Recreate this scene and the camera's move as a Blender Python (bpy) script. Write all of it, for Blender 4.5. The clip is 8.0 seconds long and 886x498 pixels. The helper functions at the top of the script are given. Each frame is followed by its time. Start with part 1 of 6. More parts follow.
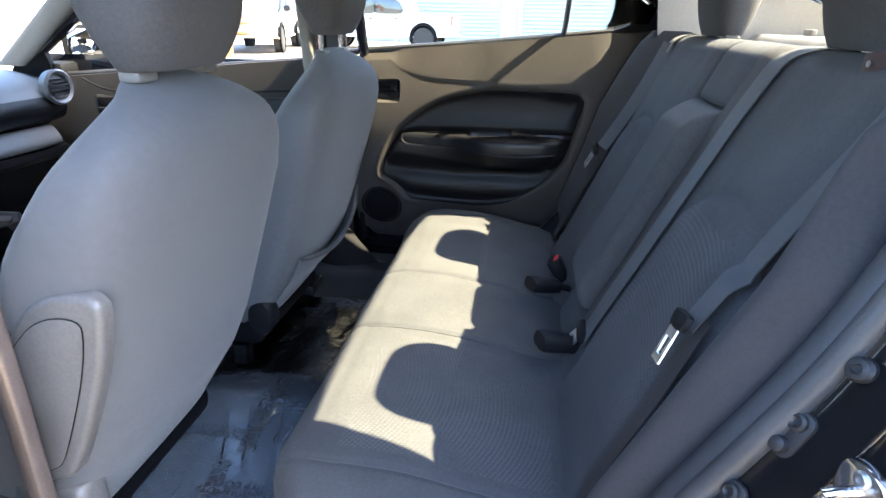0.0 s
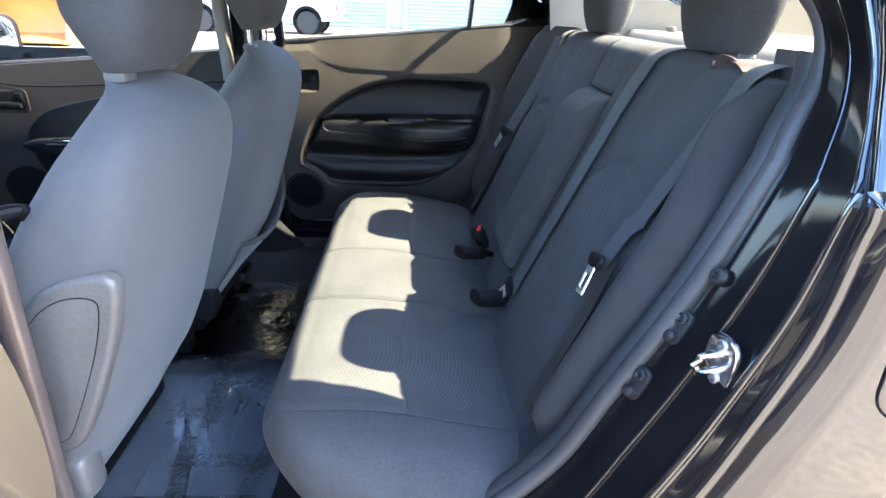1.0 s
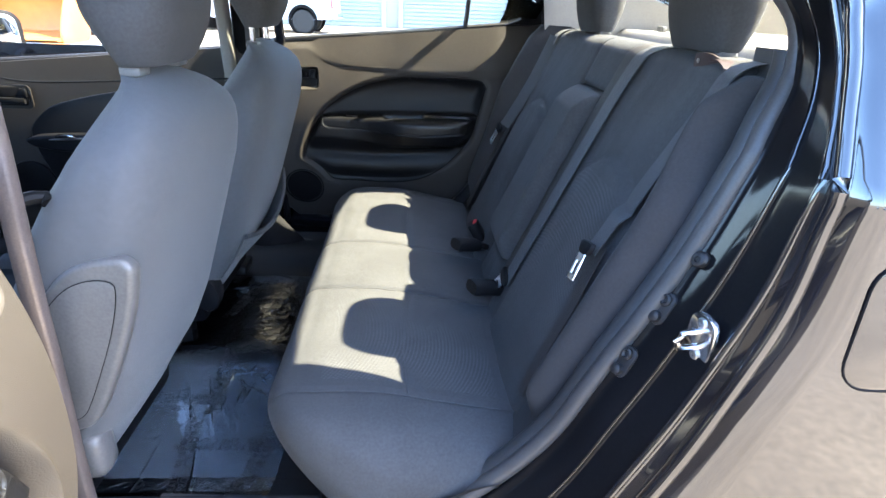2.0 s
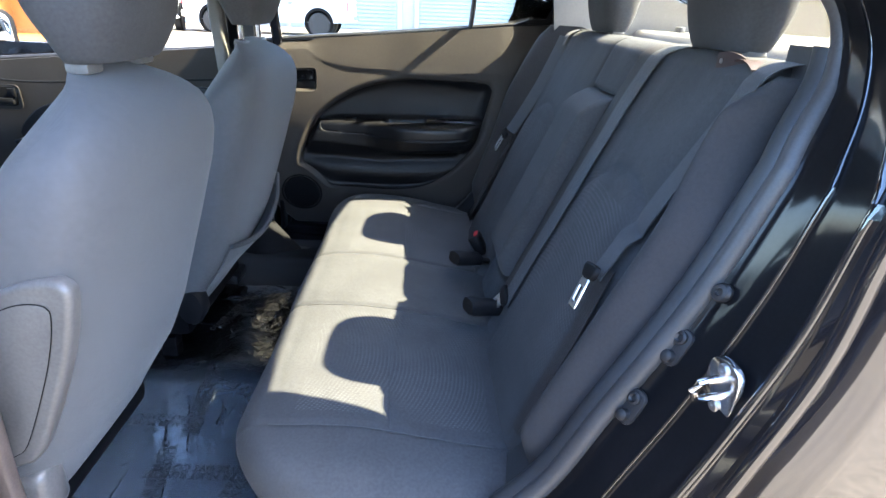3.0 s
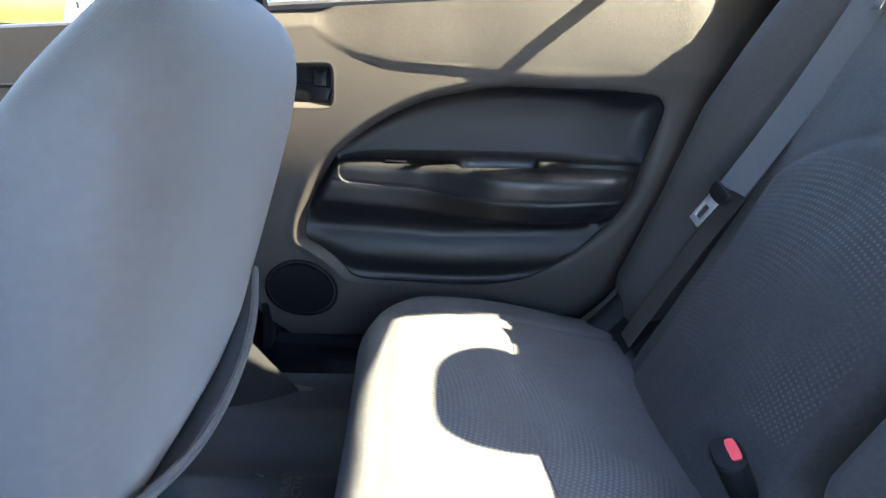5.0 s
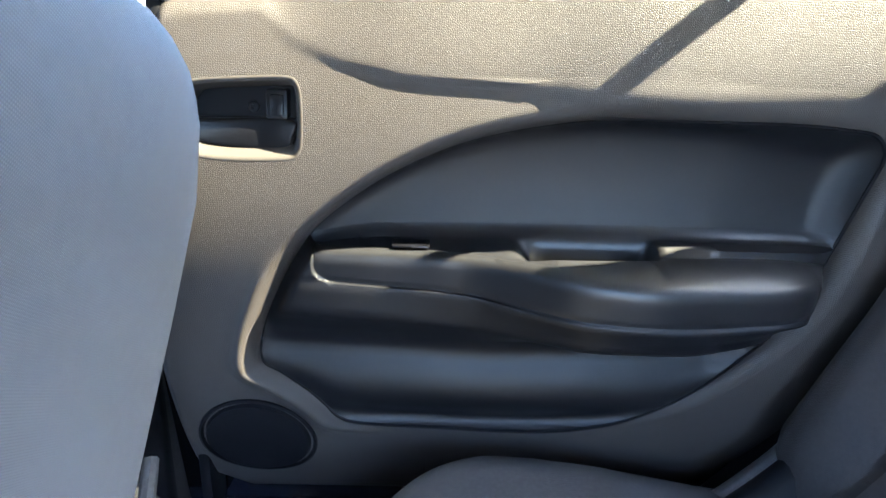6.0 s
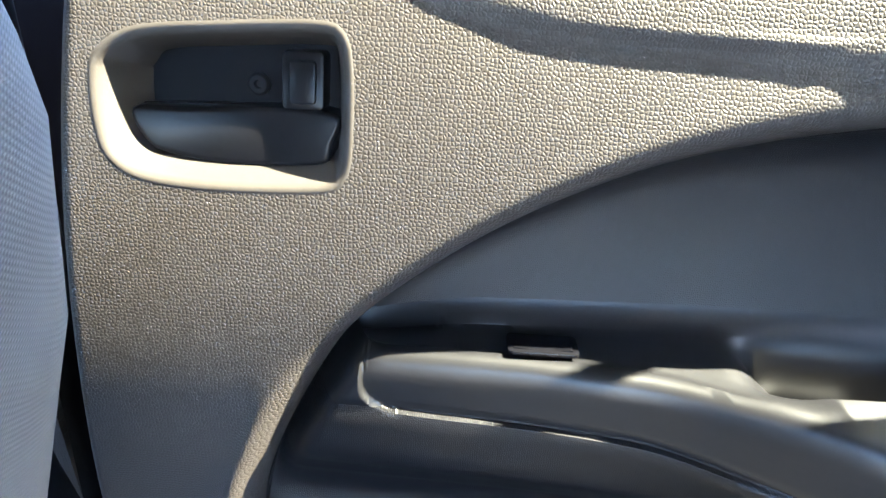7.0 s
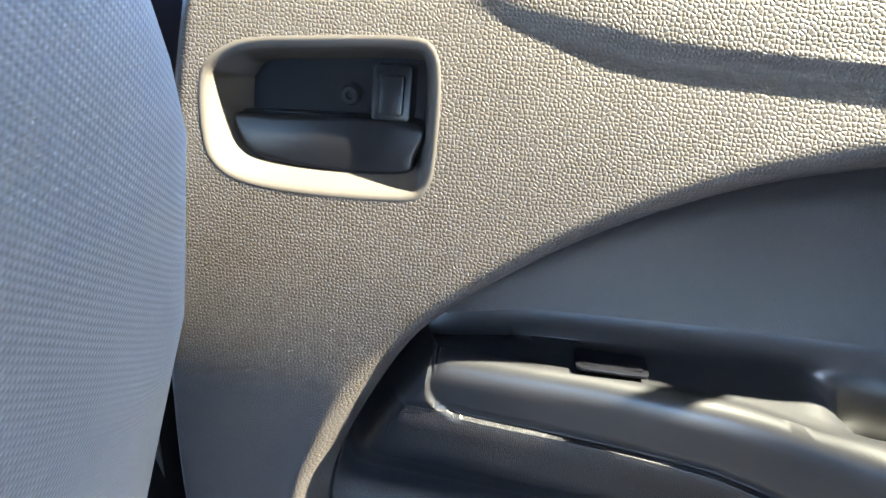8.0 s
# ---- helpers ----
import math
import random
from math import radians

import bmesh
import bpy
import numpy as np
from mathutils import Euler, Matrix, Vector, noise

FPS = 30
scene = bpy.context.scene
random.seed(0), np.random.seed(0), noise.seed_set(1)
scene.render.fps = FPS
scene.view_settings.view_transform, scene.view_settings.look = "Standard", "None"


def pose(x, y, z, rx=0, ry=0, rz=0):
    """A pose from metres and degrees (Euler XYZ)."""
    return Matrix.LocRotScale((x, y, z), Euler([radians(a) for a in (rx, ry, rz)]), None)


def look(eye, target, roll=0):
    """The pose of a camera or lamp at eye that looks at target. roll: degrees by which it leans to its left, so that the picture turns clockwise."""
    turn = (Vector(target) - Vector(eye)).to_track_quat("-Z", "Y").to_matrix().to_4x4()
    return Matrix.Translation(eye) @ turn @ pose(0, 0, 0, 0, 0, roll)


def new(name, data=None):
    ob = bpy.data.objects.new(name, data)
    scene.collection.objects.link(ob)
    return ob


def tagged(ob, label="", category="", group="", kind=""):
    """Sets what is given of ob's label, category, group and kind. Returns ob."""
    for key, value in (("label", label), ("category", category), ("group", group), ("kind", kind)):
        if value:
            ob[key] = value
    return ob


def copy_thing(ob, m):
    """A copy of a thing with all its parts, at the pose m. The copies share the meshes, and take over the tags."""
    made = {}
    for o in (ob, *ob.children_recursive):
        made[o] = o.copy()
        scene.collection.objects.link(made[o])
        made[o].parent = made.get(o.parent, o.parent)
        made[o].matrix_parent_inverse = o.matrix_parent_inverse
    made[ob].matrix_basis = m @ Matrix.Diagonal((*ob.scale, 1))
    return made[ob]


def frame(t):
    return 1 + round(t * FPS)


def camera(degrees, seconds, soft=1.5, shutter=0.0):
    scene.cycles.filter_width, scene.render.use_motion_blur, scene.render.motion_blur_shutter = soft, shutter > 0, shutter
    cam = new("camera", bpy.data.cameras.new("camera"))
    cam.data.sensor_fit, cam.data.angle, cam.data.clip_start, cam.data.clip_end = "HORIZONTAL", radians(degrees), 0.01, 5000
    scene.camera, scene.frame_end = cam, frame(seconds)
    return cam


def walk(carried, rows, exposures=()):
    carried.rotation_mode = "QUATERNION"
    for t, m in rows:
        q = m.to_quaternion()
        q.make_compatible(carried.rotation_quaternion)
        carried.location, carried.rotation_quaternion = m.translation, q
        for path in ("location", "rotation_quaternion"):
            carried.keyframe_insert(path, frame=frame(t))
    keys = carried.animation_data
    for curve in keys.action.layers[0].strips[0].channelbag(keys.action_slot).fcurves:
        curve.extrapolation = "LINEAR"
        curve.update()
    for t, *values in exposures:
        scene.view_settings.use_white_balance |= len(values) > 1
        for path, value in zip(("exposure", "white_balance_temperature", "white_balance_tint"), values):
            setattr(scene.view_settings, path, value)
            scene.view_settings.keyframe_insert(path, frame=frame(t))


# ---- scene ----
cam = camera(77.8, 8.0)
PATH = [
    (0, (-0.0796, -1.0980, 1.2133), (-0.3499, 0.7229, 0.4314), 1.07),
    (0.5, (-0.1625, -1.2200, 1.2366), (-0.1889, 0.6092, 0.4283), 1.82),
    (1, (-0.1631, -1.2560, 1.2447), (-0.0639, 0.5653, 0.4242), 1.92),
    (2.5, (-0.1721, -1.3150, 1.2451), (-0.0550, 0.5045, 0.4231), 2.22),
    (3, (-0.1238, -1.2030, 1.2296), (-0.0562, 0.6235, 0.4177), 2.42),
    (3.5, (-0.0911, -1.0080, 1.2239), (-0.0701, 0.8236, 0.4208), 2.53),
    (4, (-0.1533, -0.7840, 1.2031), (-0.1725, 1.0544, 0.4158), 2.44),
    (4.2, (-0.1980, -0.6920, 1.1904), (-0.2096, 1.1512, 0.4143), 2.75),
    (5.3, (-0.3680, -0.1360, 1.0601), (-0.2560, 1.7234, 0.3321), 2.59),
    (5.5, (-0.3696, -0.0500, 1.0682), (-0.2732, 1.8059, 0.3292), 2.38),
    (6, (-0.3735, 0.1740, 1.0714), (-0.3144, 2.0291, 0.3263), 2.37),
    (6.5, (-0.4230, 0.3730, 1.0620), (-0.4213, 2.2111, 0.2738), 2.54),
    (7, (-0.4457, 0.4490, 1.0302), (-0.4800, 2.2868, 0.2420), 3.14),
    (7.5, (-0.4544, 0.4460, 1.0356), (-0.5517, 2.2829, 0.2507), 3.54),
    (8, (-0.4535, 0.4430, 1.0346), (-0.7037, 2.2671, 0.2535), 3.66),
]
walk(cam, [(t, look(eye, target, roll)) for t, eye, target, roll in PATH], exposures=[(0.0, 3.95, 6000, 10), (0.5, 4.08, 5760, 10), (1.0, 3.99, 5680, 10), (2.5, 3.83, 5620, 10), (3.5, 3.98, 5780, 10), (4.2, 4.27, 5880, 10), (5.3, 5.0, 5680, 10), (6.0, 5.25, 5520, 10), (7.0, 5.45, 5380, 10), (8.0, 5.5, 5430, 10)])

# ---- light ----
SUN_EL, SUN_AZ = radians(50.5), radians(1.0)   # straight behind the car
to_sun = Vector((math.cos(SUN_EL) * math.cos(SUN_AZ), -math.cos(SUN_EL) * math.sin(SUN_AZ), math.sin(SUN_EL)))
world = bpy.data.worlds.new("sky")
scene.world = world
world.use_nodes = True
wn = world.node_tree
sky = wn.nodes.new("ShaderNodeTexSky")
sky.sky_type = "NISHITA"
sky.sun_disc = False
sky.sun_elevation = SUN_EL
sky.sun_rotation = math.atan2(to_sun.x, to_sun.y)
sky.air_density, sky.dust_density, sky.ozone_density = 1.0, 1.5, 1.0
wn.nodes["Background"].inputs["Strength"].default_value = 0.15
wn.links.new(sky.outputs[0], wn.nodes["Background"].inputs["Color"])
sun_data = bpy.data.lights.new("sun", "SUN")
sun_data.energy, sun_data.angle, sun_data.color = 3.9, radians(0.55), (1.0, 0.85, 0.53)
sun = new("sun", sun_data)
sun.matrix_world = look((6, -1, 8), Vector((6, -1, 8)) - to_sun)

# ---- materials ----
def material(name, color, rough=0.6, metal=0.0, bump=None, spot=None, coat=0.0, spec=0.5, sheen=0.0):
    """bump: (kind, scale, strength, distance); spot: (scale, amount) of slow colour change."""
    m = bpy.data.materials.new(name)
    m.use_nodes = True
    t = m.node_tree
    b = t.nodes["Principled BSDF"]
    b.inputs["Roughness"].default_value = rough
    b.inputs["Metallic"].default_value = metal
    b.inputs["Coat Weight"].default_value = coat
    b.inputs["Coat Roughness"].default_value = 0.03
    b.inputs["Coat IOR"].default_value = 1.75
    b.inputs["Specular IOR Level"].default_value = spec
    b.inputs["Sheen Weight"].default_value = sheen
    b.inputs["Base Color"].default_value = (*color, 1)
    co = t.nodes.new("ShaderNodeTexCoord")
    if spot:
        n1 = t.nodes.new("ShaderNodeTexNoise")
        n1.inputs["Scale"].default_value, n1.inputs["Detail"].default_value = spot[0], 5
        n2 = t.nodes.new("ShaderNodeTexNoise")
        n2.inputs["Scale"].default_value, n2.inputs["Detail"].default_value = spot[0] * 23, 2
        mix = t.nodes.new("ShaderNodeMath")
        mix.operation = "ADD"
        ramp = t.nodes.new("ShaderNodeMapRange")
        ramp.inputs["From Min"].default_value, ramp.inputs["From Max"].default_value = 0.7, 1.3
        ramp.inputs["To Min"].default_value, ramp.inputs["To Max"].default_value = 1 - spot[1], 1 + spot[1]
        sc = t.nodes.new("ShaderNodeVectorMath")
        sc.operation = "SCALE"
        sc.inputs[0].default_value = color
        t.links.new(co.outputs["Object"], n1.inputs["Vector"])
        t.links.new(co.outputs["Object"], n2.inputs["Vector"])
        t.links.new(n1.outputs["Fac"], mix.inputs[0])
        t.links.new(n2.outputs["Fac"], mix.inputs[1])
        t.links.new(mix.outputs[0], ramp.inputs["Value"])
        t.links.new(ramp.outputs[0], sc.inputs["Scale"])
        t.links.new(sc.outputs[0], b.inputs["Base Color"])
        rr = t.nodes.new("ShaderNodeMapRange")
        rr.inputs["To Min"].default_value, rr.inputs["To Max"].default_value = max(0.0, rough - 0.08), min(1.0, rough + 0.08)
        t.links.new(n1.outputs["Fac"], rr.inputs["Value"])
        t.links.new(rr.outputs[0], b.inputs["Roughness"])
    if bump:
        kind, scale, strength, dist = bump
        bn = t.nodes.new("ShaderNodeBump")
        bn.inputs["Strength"].default_value, bn.inputs["Distance"].default_value = strength, dist
        if kind == "pebble":
            v = t.nodes.new("ShaderNodeTexVoronoi")
            v.feature = "SMOOTH_F1"
            v.inputs["Smoothness"].default_value = 0.2
            v.inputs["Scale"].default_value = scale
            wob = t.nodes.new("ShaderNodeTexNoise")
            wob.inputs["Scale"].default_value = scale * 0.35
            ad = t.nodes.new("ShaderNodeMixRGB")
            ad.blend_type, ad.inputs[0].default_value = "ADD", 0.0032
            mp = t.nodes.new("ShaderNodeMapping")
            mp.inputs["Scale"].default_value = (0.75, 1.0, 1.15)
            t.links.new(co.outputs["Object"], wob.inputs["Vector"])
            t.links.new(co.outputs["Object"], ad.inputs[1])
            t.links.new(wob.outputs["Color"], ad.inputs[2])
            t.links.new(ad.outputs[0], mp.inputs["Vector"])
            t.links.new(mp.outputs[0], v.inputs["Vector"])
            iv = t.nodes.new("ShaderNodeMath")
            iv.operation, iv.inputs[0].default_value = "SUBTRACT", 1.0
            t.links.new(v.outputs["Distance"], iv.inputs[1])
            t.links.new(iv.outputs[0], bn.inputs["Height"])
        elif kind == "bead":
            sw = t.nodes.new("ShaderNodeSeparateXYZ")
            cb = t.nodes.new("ShaderNodeCombineXYZ")
            t.links.new(co.outputs["Object"], sw.inputs[0])
            t.links.new(sw.outputs["X"], cb.inputs["X"])
            t.links.new(sw.outputs["Z"], cb.inputs["Y"])
            v = t.nodes.new("ShaderNodeTexVoronoi")
            v.voronoi_dimensions, v.feature = "2D", "DISTANCE_TO_EDGE"
            v.inputs["Scale"].default_value, v.inputs["Randomness"].default_value = scale, 0.75
            t.links.new(cb.outputs[0], v.inputs["Vector"])
            iv = t.nodes.new("ShaderNodeMapRange")
            iv.interpolation_type = "SMOOTHERSTEP"
            iv.inputs["From Max"].default_value = 0.36
            t.links.new(v.outputs["Distance"], iv.inputs["Value"])
            t.links.new(iv.outputs[0], bn.inputs["Height"])
        elif kind == "weave":
            w1 = t.nodes.new("ShaderNodeTexWave")
            w1.bands_direction = "DIAGONAL"
            w1.inputs["Scale"].default_value, w1.inputs["Distortion"].default_value, w1.inputs["Detail"].default_value = scale, 0.6, 1
            mp = t.nodes.new("ShaderNodeMapping")
            mp.inputs["Rotation"].default_value = (0.4, 0.9, 2.0)
            w2 = t.nodes.new("ShaderNodeTexWave")
            w2.bands_direction = "DIAGONAL"
            w2.inputs["Scale"].default_value, w2.inputs["Distortion"].default_value = scale * 1.3, 0.6
            t.links.new(co.outputs["Object"], w1.inputs["Vector"])
            t.links.new(co.outputs["Object"], mp.inputs["Vector"])
            t.links.new(mp.outputs[0], w2.inputs["Vector"])
            mu = t.nodes.new("ShaderNodeMath")
            mu.operation = "MULTIPLY"
            t.links.new(w1.outputs["Fac"], mu.inputs[0])
            t.links.new(w2.outputs["Fac"], mu.inputs[1])
            t.links.new(mu.outputs[0], bn.inputs["Height"])
        else:
            n = t.nodes.new("ShaderNodeTexNoise")
            n.inputs["Scale"].default_value, n.inputs["Detail"].default_value = scale, 4
            t.links.new(co.outputs["Object"], n.inputs["Vector"])
            t.links.new(n.outputs["Fac"], bn.inputs["Height"])
        t.links.new(bn.outputs[0], b.inputs["Normal"])
    return m


def dotted(name, color, dot, centre, ring, step, along, low, high):
    """Seat fabric with woven dots that run in arcs round a centre, in the plane of two axes."""
    m = material(name, color, 0.95, bump=("weave", 260, 0.35, 0.0008), spot=(9, 0.16), spec=0.12, sheen=0.04)
    t = m.node_tree
    b = t.nodes["Principled BSDF"]
    co = t.nodes.new("ShaderNodeTexCoord")
    sp = t.nodes.new("ShaderNodeSeparateXYZ")
    t.links.new(co.outputs["Object"], sp.inputs[0])

    def op(kind, a, c=None):
        n = t.nodes.new("ShaderNodeMath")
        n.operation = kind
        for i, v in enumerate((a, c)):
            if v is None:
                continue
            if isinstance(v, (int, float)):
                n.inputs[i].default_value = v
            else:
                t.links.new(v, n.inputs[i])
        return n.outputs[0]

    u = op("SUBTRACT", sp.outputs[along], centre[0])
    v = op("SUBTRACT", op("ABSOLUTE", op("SUBTRACT", sp.outputs["Y"], 0.03)), centre[1] + 0.07)
    # rows that bow over the middle of each seat, with marks along them
    row = op("ADD", u, op("MULTIPLY", op("MULTIPLY", v, v), 1.6))
    rings = op("SINE", op("MULTIPLY", row, 2 * math.pi / ring))
    marks = op("SINE", op("MULTIPLY", op("ADD", v, op("MULTIPLY", row, 0.33)), 2 * math.pi / step))
    on = op("MULTIPLY", op("GREATER_THAN", rings, 0.2), op("GREATER_THAN", marks, 0.0))
    fade = t.nodes.new("ShaderNodeTexNoise")
    fade.inputs["Scale"].default_value = 7
    t.links.new(co.outputs["Object"], fade.inputs["Vector"])
    soft = t.nodes.new("ShaderNodeMapRange")
    soft.inputs["From Min"].default_value, soft.inputs["From Max"].default_value = 0.35, 0.6
    t.links.new(fade.outputs["Fac"], soft.inputs["Value"])
    inside = op("MULTIPLY", op("LESS_THAN", op("ABSOLUTE", op("SUBTRACT", op("ABSOLUTE", op("SUBTRACT", sp.outputs["Y"], 0.03)), 0.33)), 0.165), op("MULTIPLY", op("GREATER_THAN", sp.outputs[along], low), op("LESS_THAN", sp.outputs[along], high)))
    amount = op("MULTIPLY", op("MULTIPLY", on, inside), soft.outputs[0])
    mix = t.nodes.new("ShaderNodeMixRGB")
    mix.inputs[2].default_value = (*dot, 1)
    before = b.inputs["Base Color"].links[0].from_socket
    t.links.new(before, mix.inputs[1])
    t.links.new(amount, mix.inputs[0])
    t.links.new(mix.outputs[0], b.inputs["Base Color"])
    return m


def clear_glass(name, tint=(0.93, 0.96, 0.95)):
    m = bpy.data.materials.new(name)
    m.use_nodes = True
    t = m.node_tree
    t.nodes.clear()
    out = t.nodes.new("ShaderNodeOutputMaterial")
    tr = t.nodes.new("ShaderNodeBsdfTransparent")
    tr.inputs[0].default_value = (*tint, 1)
    gl = t.nodes.new("ShaderNodeBsdfGlossy")
    gl.inputs["Roughness"].default_value = 0.02
    fr = t.nodes.new("ShaderNodeFresnel")
    fr.inputs[0].default_value = 1.45
    mx = t.nodes.new("ShaderNodeMixShader")
    t.links.new(fr.outputs[0], mx.inputs[0])
    t.links.new(tr.outputs[0], mx.inputs[1])
    t.links.new(gl.outputs[0], mx.inputs[2])
    t.links.new(mx.outputs[0], out.inputs[0])
    return m


FABRIC = material("seat_fabric", (0.053, 0.053, 0.055), 0.95, bump=("weave", 260, 0.35, 0.0008), spot=(9, 0.14), spec=0.12, sheen=0.04)
FABRIC_DOT = dotted("seat_fabric_dotted", (0.050, 0.050, 0.052), (0.082, 0.082, 0.085), (0.02, 0.26), 0.0075, 0.0062, "X", -0.335, 0.0)
BACK_DOT = dotted("backrest_fabric_dotted", (0.050, 0.050, 0.052), (0.082, 0.082, 0.085), (0.78, 0.26), 0.0075, 0.0062, "Z", 0.66, 0.955)
FABRIC_BACK = material("seat_back_cloth", (0.080, 0.081, 0.086), 0.85, bump=("weave", 300, 0.32, 0.0006), spot=(4, 0.06), spec=0.2, sheen=0.12)
BOLSTER = material("bolster_cloth", (0.036, 0.0335, 0.034), 0.92, bump=("weave", 260, 0.3, 0.0007), spot=(9, 0.14), spec=0.14, sheen=0.05)
THREAD = material("thread", (0.05, 0.05, 0.052), 0.9)
TRIM = material("taupe_plastic", (0.0355, 0.031, 0.028), 0.5, bump=("bead", 470, 0.45, 0.0005), spot=(6, 0.07), spec=0.22)
TRIM_SMOOTH = material("taupe_plastic_smooth", (0.039, 0.0345, 0.031), 0.55, bump=("noise", 900, 0.1, 0.0004), spot=(9, 0.05), spec=0.15)
BLACK = material("black_plastic", (0.006, 0.006, 0.007), 0.36, bump=("bead", 760, 0.3, 0.0004), spot=(8, 0.15), spec=0.27)
BLACK_SMOOTH = material("black_plastic_smooth", (0.008, 0.008, 0.009), 0.47, bump=("noise", 700, 0.08, 0.0003), spot=(11, 0.15), spec=0.09)
ARMREST = material("armrest_plastic", (0.007, 0.007, 0.008), 0.38, bump=("noise", 700, 0.08, 0.0003), spot=(11, 0.15), spec=0.34)
LEVER = material("satin_black_lever", (0.006, 0.006, 0.007), 0.32, bump=("noise", 700, 0.06, 0.0003), spot=(11, 0.15), spec=0.14)
SWITCH = material("glossy_switch_plastic", (0.003, 0.003, 0.004), 0.2, spot=(12, 0.2), spec=0.12)
DARK = material("dark_void_plastic", (0.004, 0.004, 0.005), 0.6, spot=(12, 0.2), spec=0.08)
GREY = material("grey_plastic", (0.115, 0.112, 0.108), 0.5, bump=("pebble", 800, 0.3, 0.0004), spot=(10, 0.1))
COVER = material("seat_side_plastic", (0.090, 0.086, 0.084), 0.36, bump=("noise", 600, 0.08, 0.0003), spot=(9, 0.16))
SHELF = material("parcel_shelf_cloth", (0.19, 0.18, 0.165), 0.95, bump=("noise", 500, 0.3, 0.0008), spot=(7, 0.1), spec=0.1)
HEADLINE = material("pale_headliner", (0.20, 0.188, 0.17), 0.9, bump=("noise", 700, 0.25, 0.0008), spot=(6, 0.06))
CARPET = material("carpet", (0.009, 0.0095, 0.011), 1.0, bump=("noise", 600, 0.9, 0.003), spot=(14, 0.25))
# the same black paint with its reflections dimmed, so the jamb reads darker
PAINT_DIMMED = material("black_paint_dimmed", (0.005, 0.005, 0.006), 0.4, coat=0.45, bump=("noise", 60, 0.02, 0.001), spot=(9, 0.3), spec=0.05)
PAINT_DIMMED.node_tree.nodes["Principled BSDF"].inputs["Coat IOR"].default_value = 1.5
PAINT_DIMMED.node_tree.nodes["Principled BSDF"].inputs["Coat Roughness"].default_value = 0.08
SILL_PLASTIC = material("dark_grey_sill_plastic", (0.014, 0.014, 0.015), 0.5, bump=("pebble", 800, 0.3, 0.0004), spot=(10, 0.15), spec=0.3)
PAINT = material("black_paint", (0.006, 0.006, 0.008), 0.10, coat=1.0, bump=("noise", 40, 0.015, 0.001), spot=(6, 0.3))
GARNISH = material("garnish_plastic", (0.032, 0.032, 0.034), 0.48, bump=("noise", 500, 0.1, 0.0004), spot=(12, 0.15), spec=0.4)
RUBBER = material("window_rubber", (0.020, 0.019, 0.020), 0.42, bump=("noise", 500, 0.12, 0.0005), spot=(15, 0.2), spec=0.4)
SEAL_RUBBER = material("door_seal_rubber", (0.048, 0.045, 0.045), 0.42, bump=("noise", 500, 0.12, 0.0005), spot=(15, 0.2), spec=0.4)
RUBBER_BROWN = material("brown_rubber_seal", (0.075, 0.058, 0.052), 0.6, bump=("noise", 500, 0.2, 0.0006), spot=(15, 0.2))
CHROME = material("bright_steel", (0.72, 0.72, 0.74), 0.16, 1.0, spot=(30, 0.08))
TONGUE = material("satin_steel", (0.85, 0.86, 0.88), 0.36, 1.0, spot=(30, 0.06))
STEEL = material("dull_steel", (0.45, 0.45, 0.46), 0.38, 1.0, spot=(30, 0.15))
WEB = material("belt_webbing", (0.041, 0.042, 0.046), 0.7, bump=("weave", 420, 0.4, 0.0006), spot=(9, 0.1), sheen=0.06)
WEB_BROWN = material("belt_webbing_brown", (0.026, 0.022, 0.021), 0.75, bump=("weave", 420, 0.4, 0.0006), spot=(9, 0.1))
RED = material("red_button", (0.65, 0.03, 0.035), 0.35, spot=(20, 0.1))
GLASS = clear_glass("window_glass")
WHITE_PAINT = material("white_paint", (0.62, 0.62, 0.60), 0.3, coat=0.6, spot=(3, 0.03))
SILVER_PAINT = material("pale_blue_paint", (0.55, 0.62, 0.68), 0.3, 0.2, coat=0.6, spot=(3, 0.04))
ORANGE = material("orange_paint", (0.38, 0.165, 0.04), 0.45, spot=(4, 0.12))
TYRE = material("tyre_rubber", (0.022, 0.022, 0.023), 0.85, bump=("noise", 120, 0.5, 0.003), spot=(10, 0.2))
ASPHALT = material("asphalt", (0.215, 0.180, 0.145), 0.92, bump=("noise", 190, 0.8, 0.006), spot=(1.1, 0.3))
WALL_PAINT = material("painted_wall", (0.34, 0.35, 0.36), 0.85, bump=("noise", 60, 0.3, 0.004), spot=(0.7, 0.1))
SHUTTER = material("blue_grey_shutter", (0.25, 0.31, 0.35), 0.5, spot=(0.9, 0.08))
MIRROR = material("mirror_glass", (0.9, 0.9, 0.9), 0.02, 1.0)
INK = material("dark_print", (0.012, 0.012, 0.014), 0.6)
TINT = material("dark_window", (0.02, 0.025, 0.03), 0.08, coat=0.5)


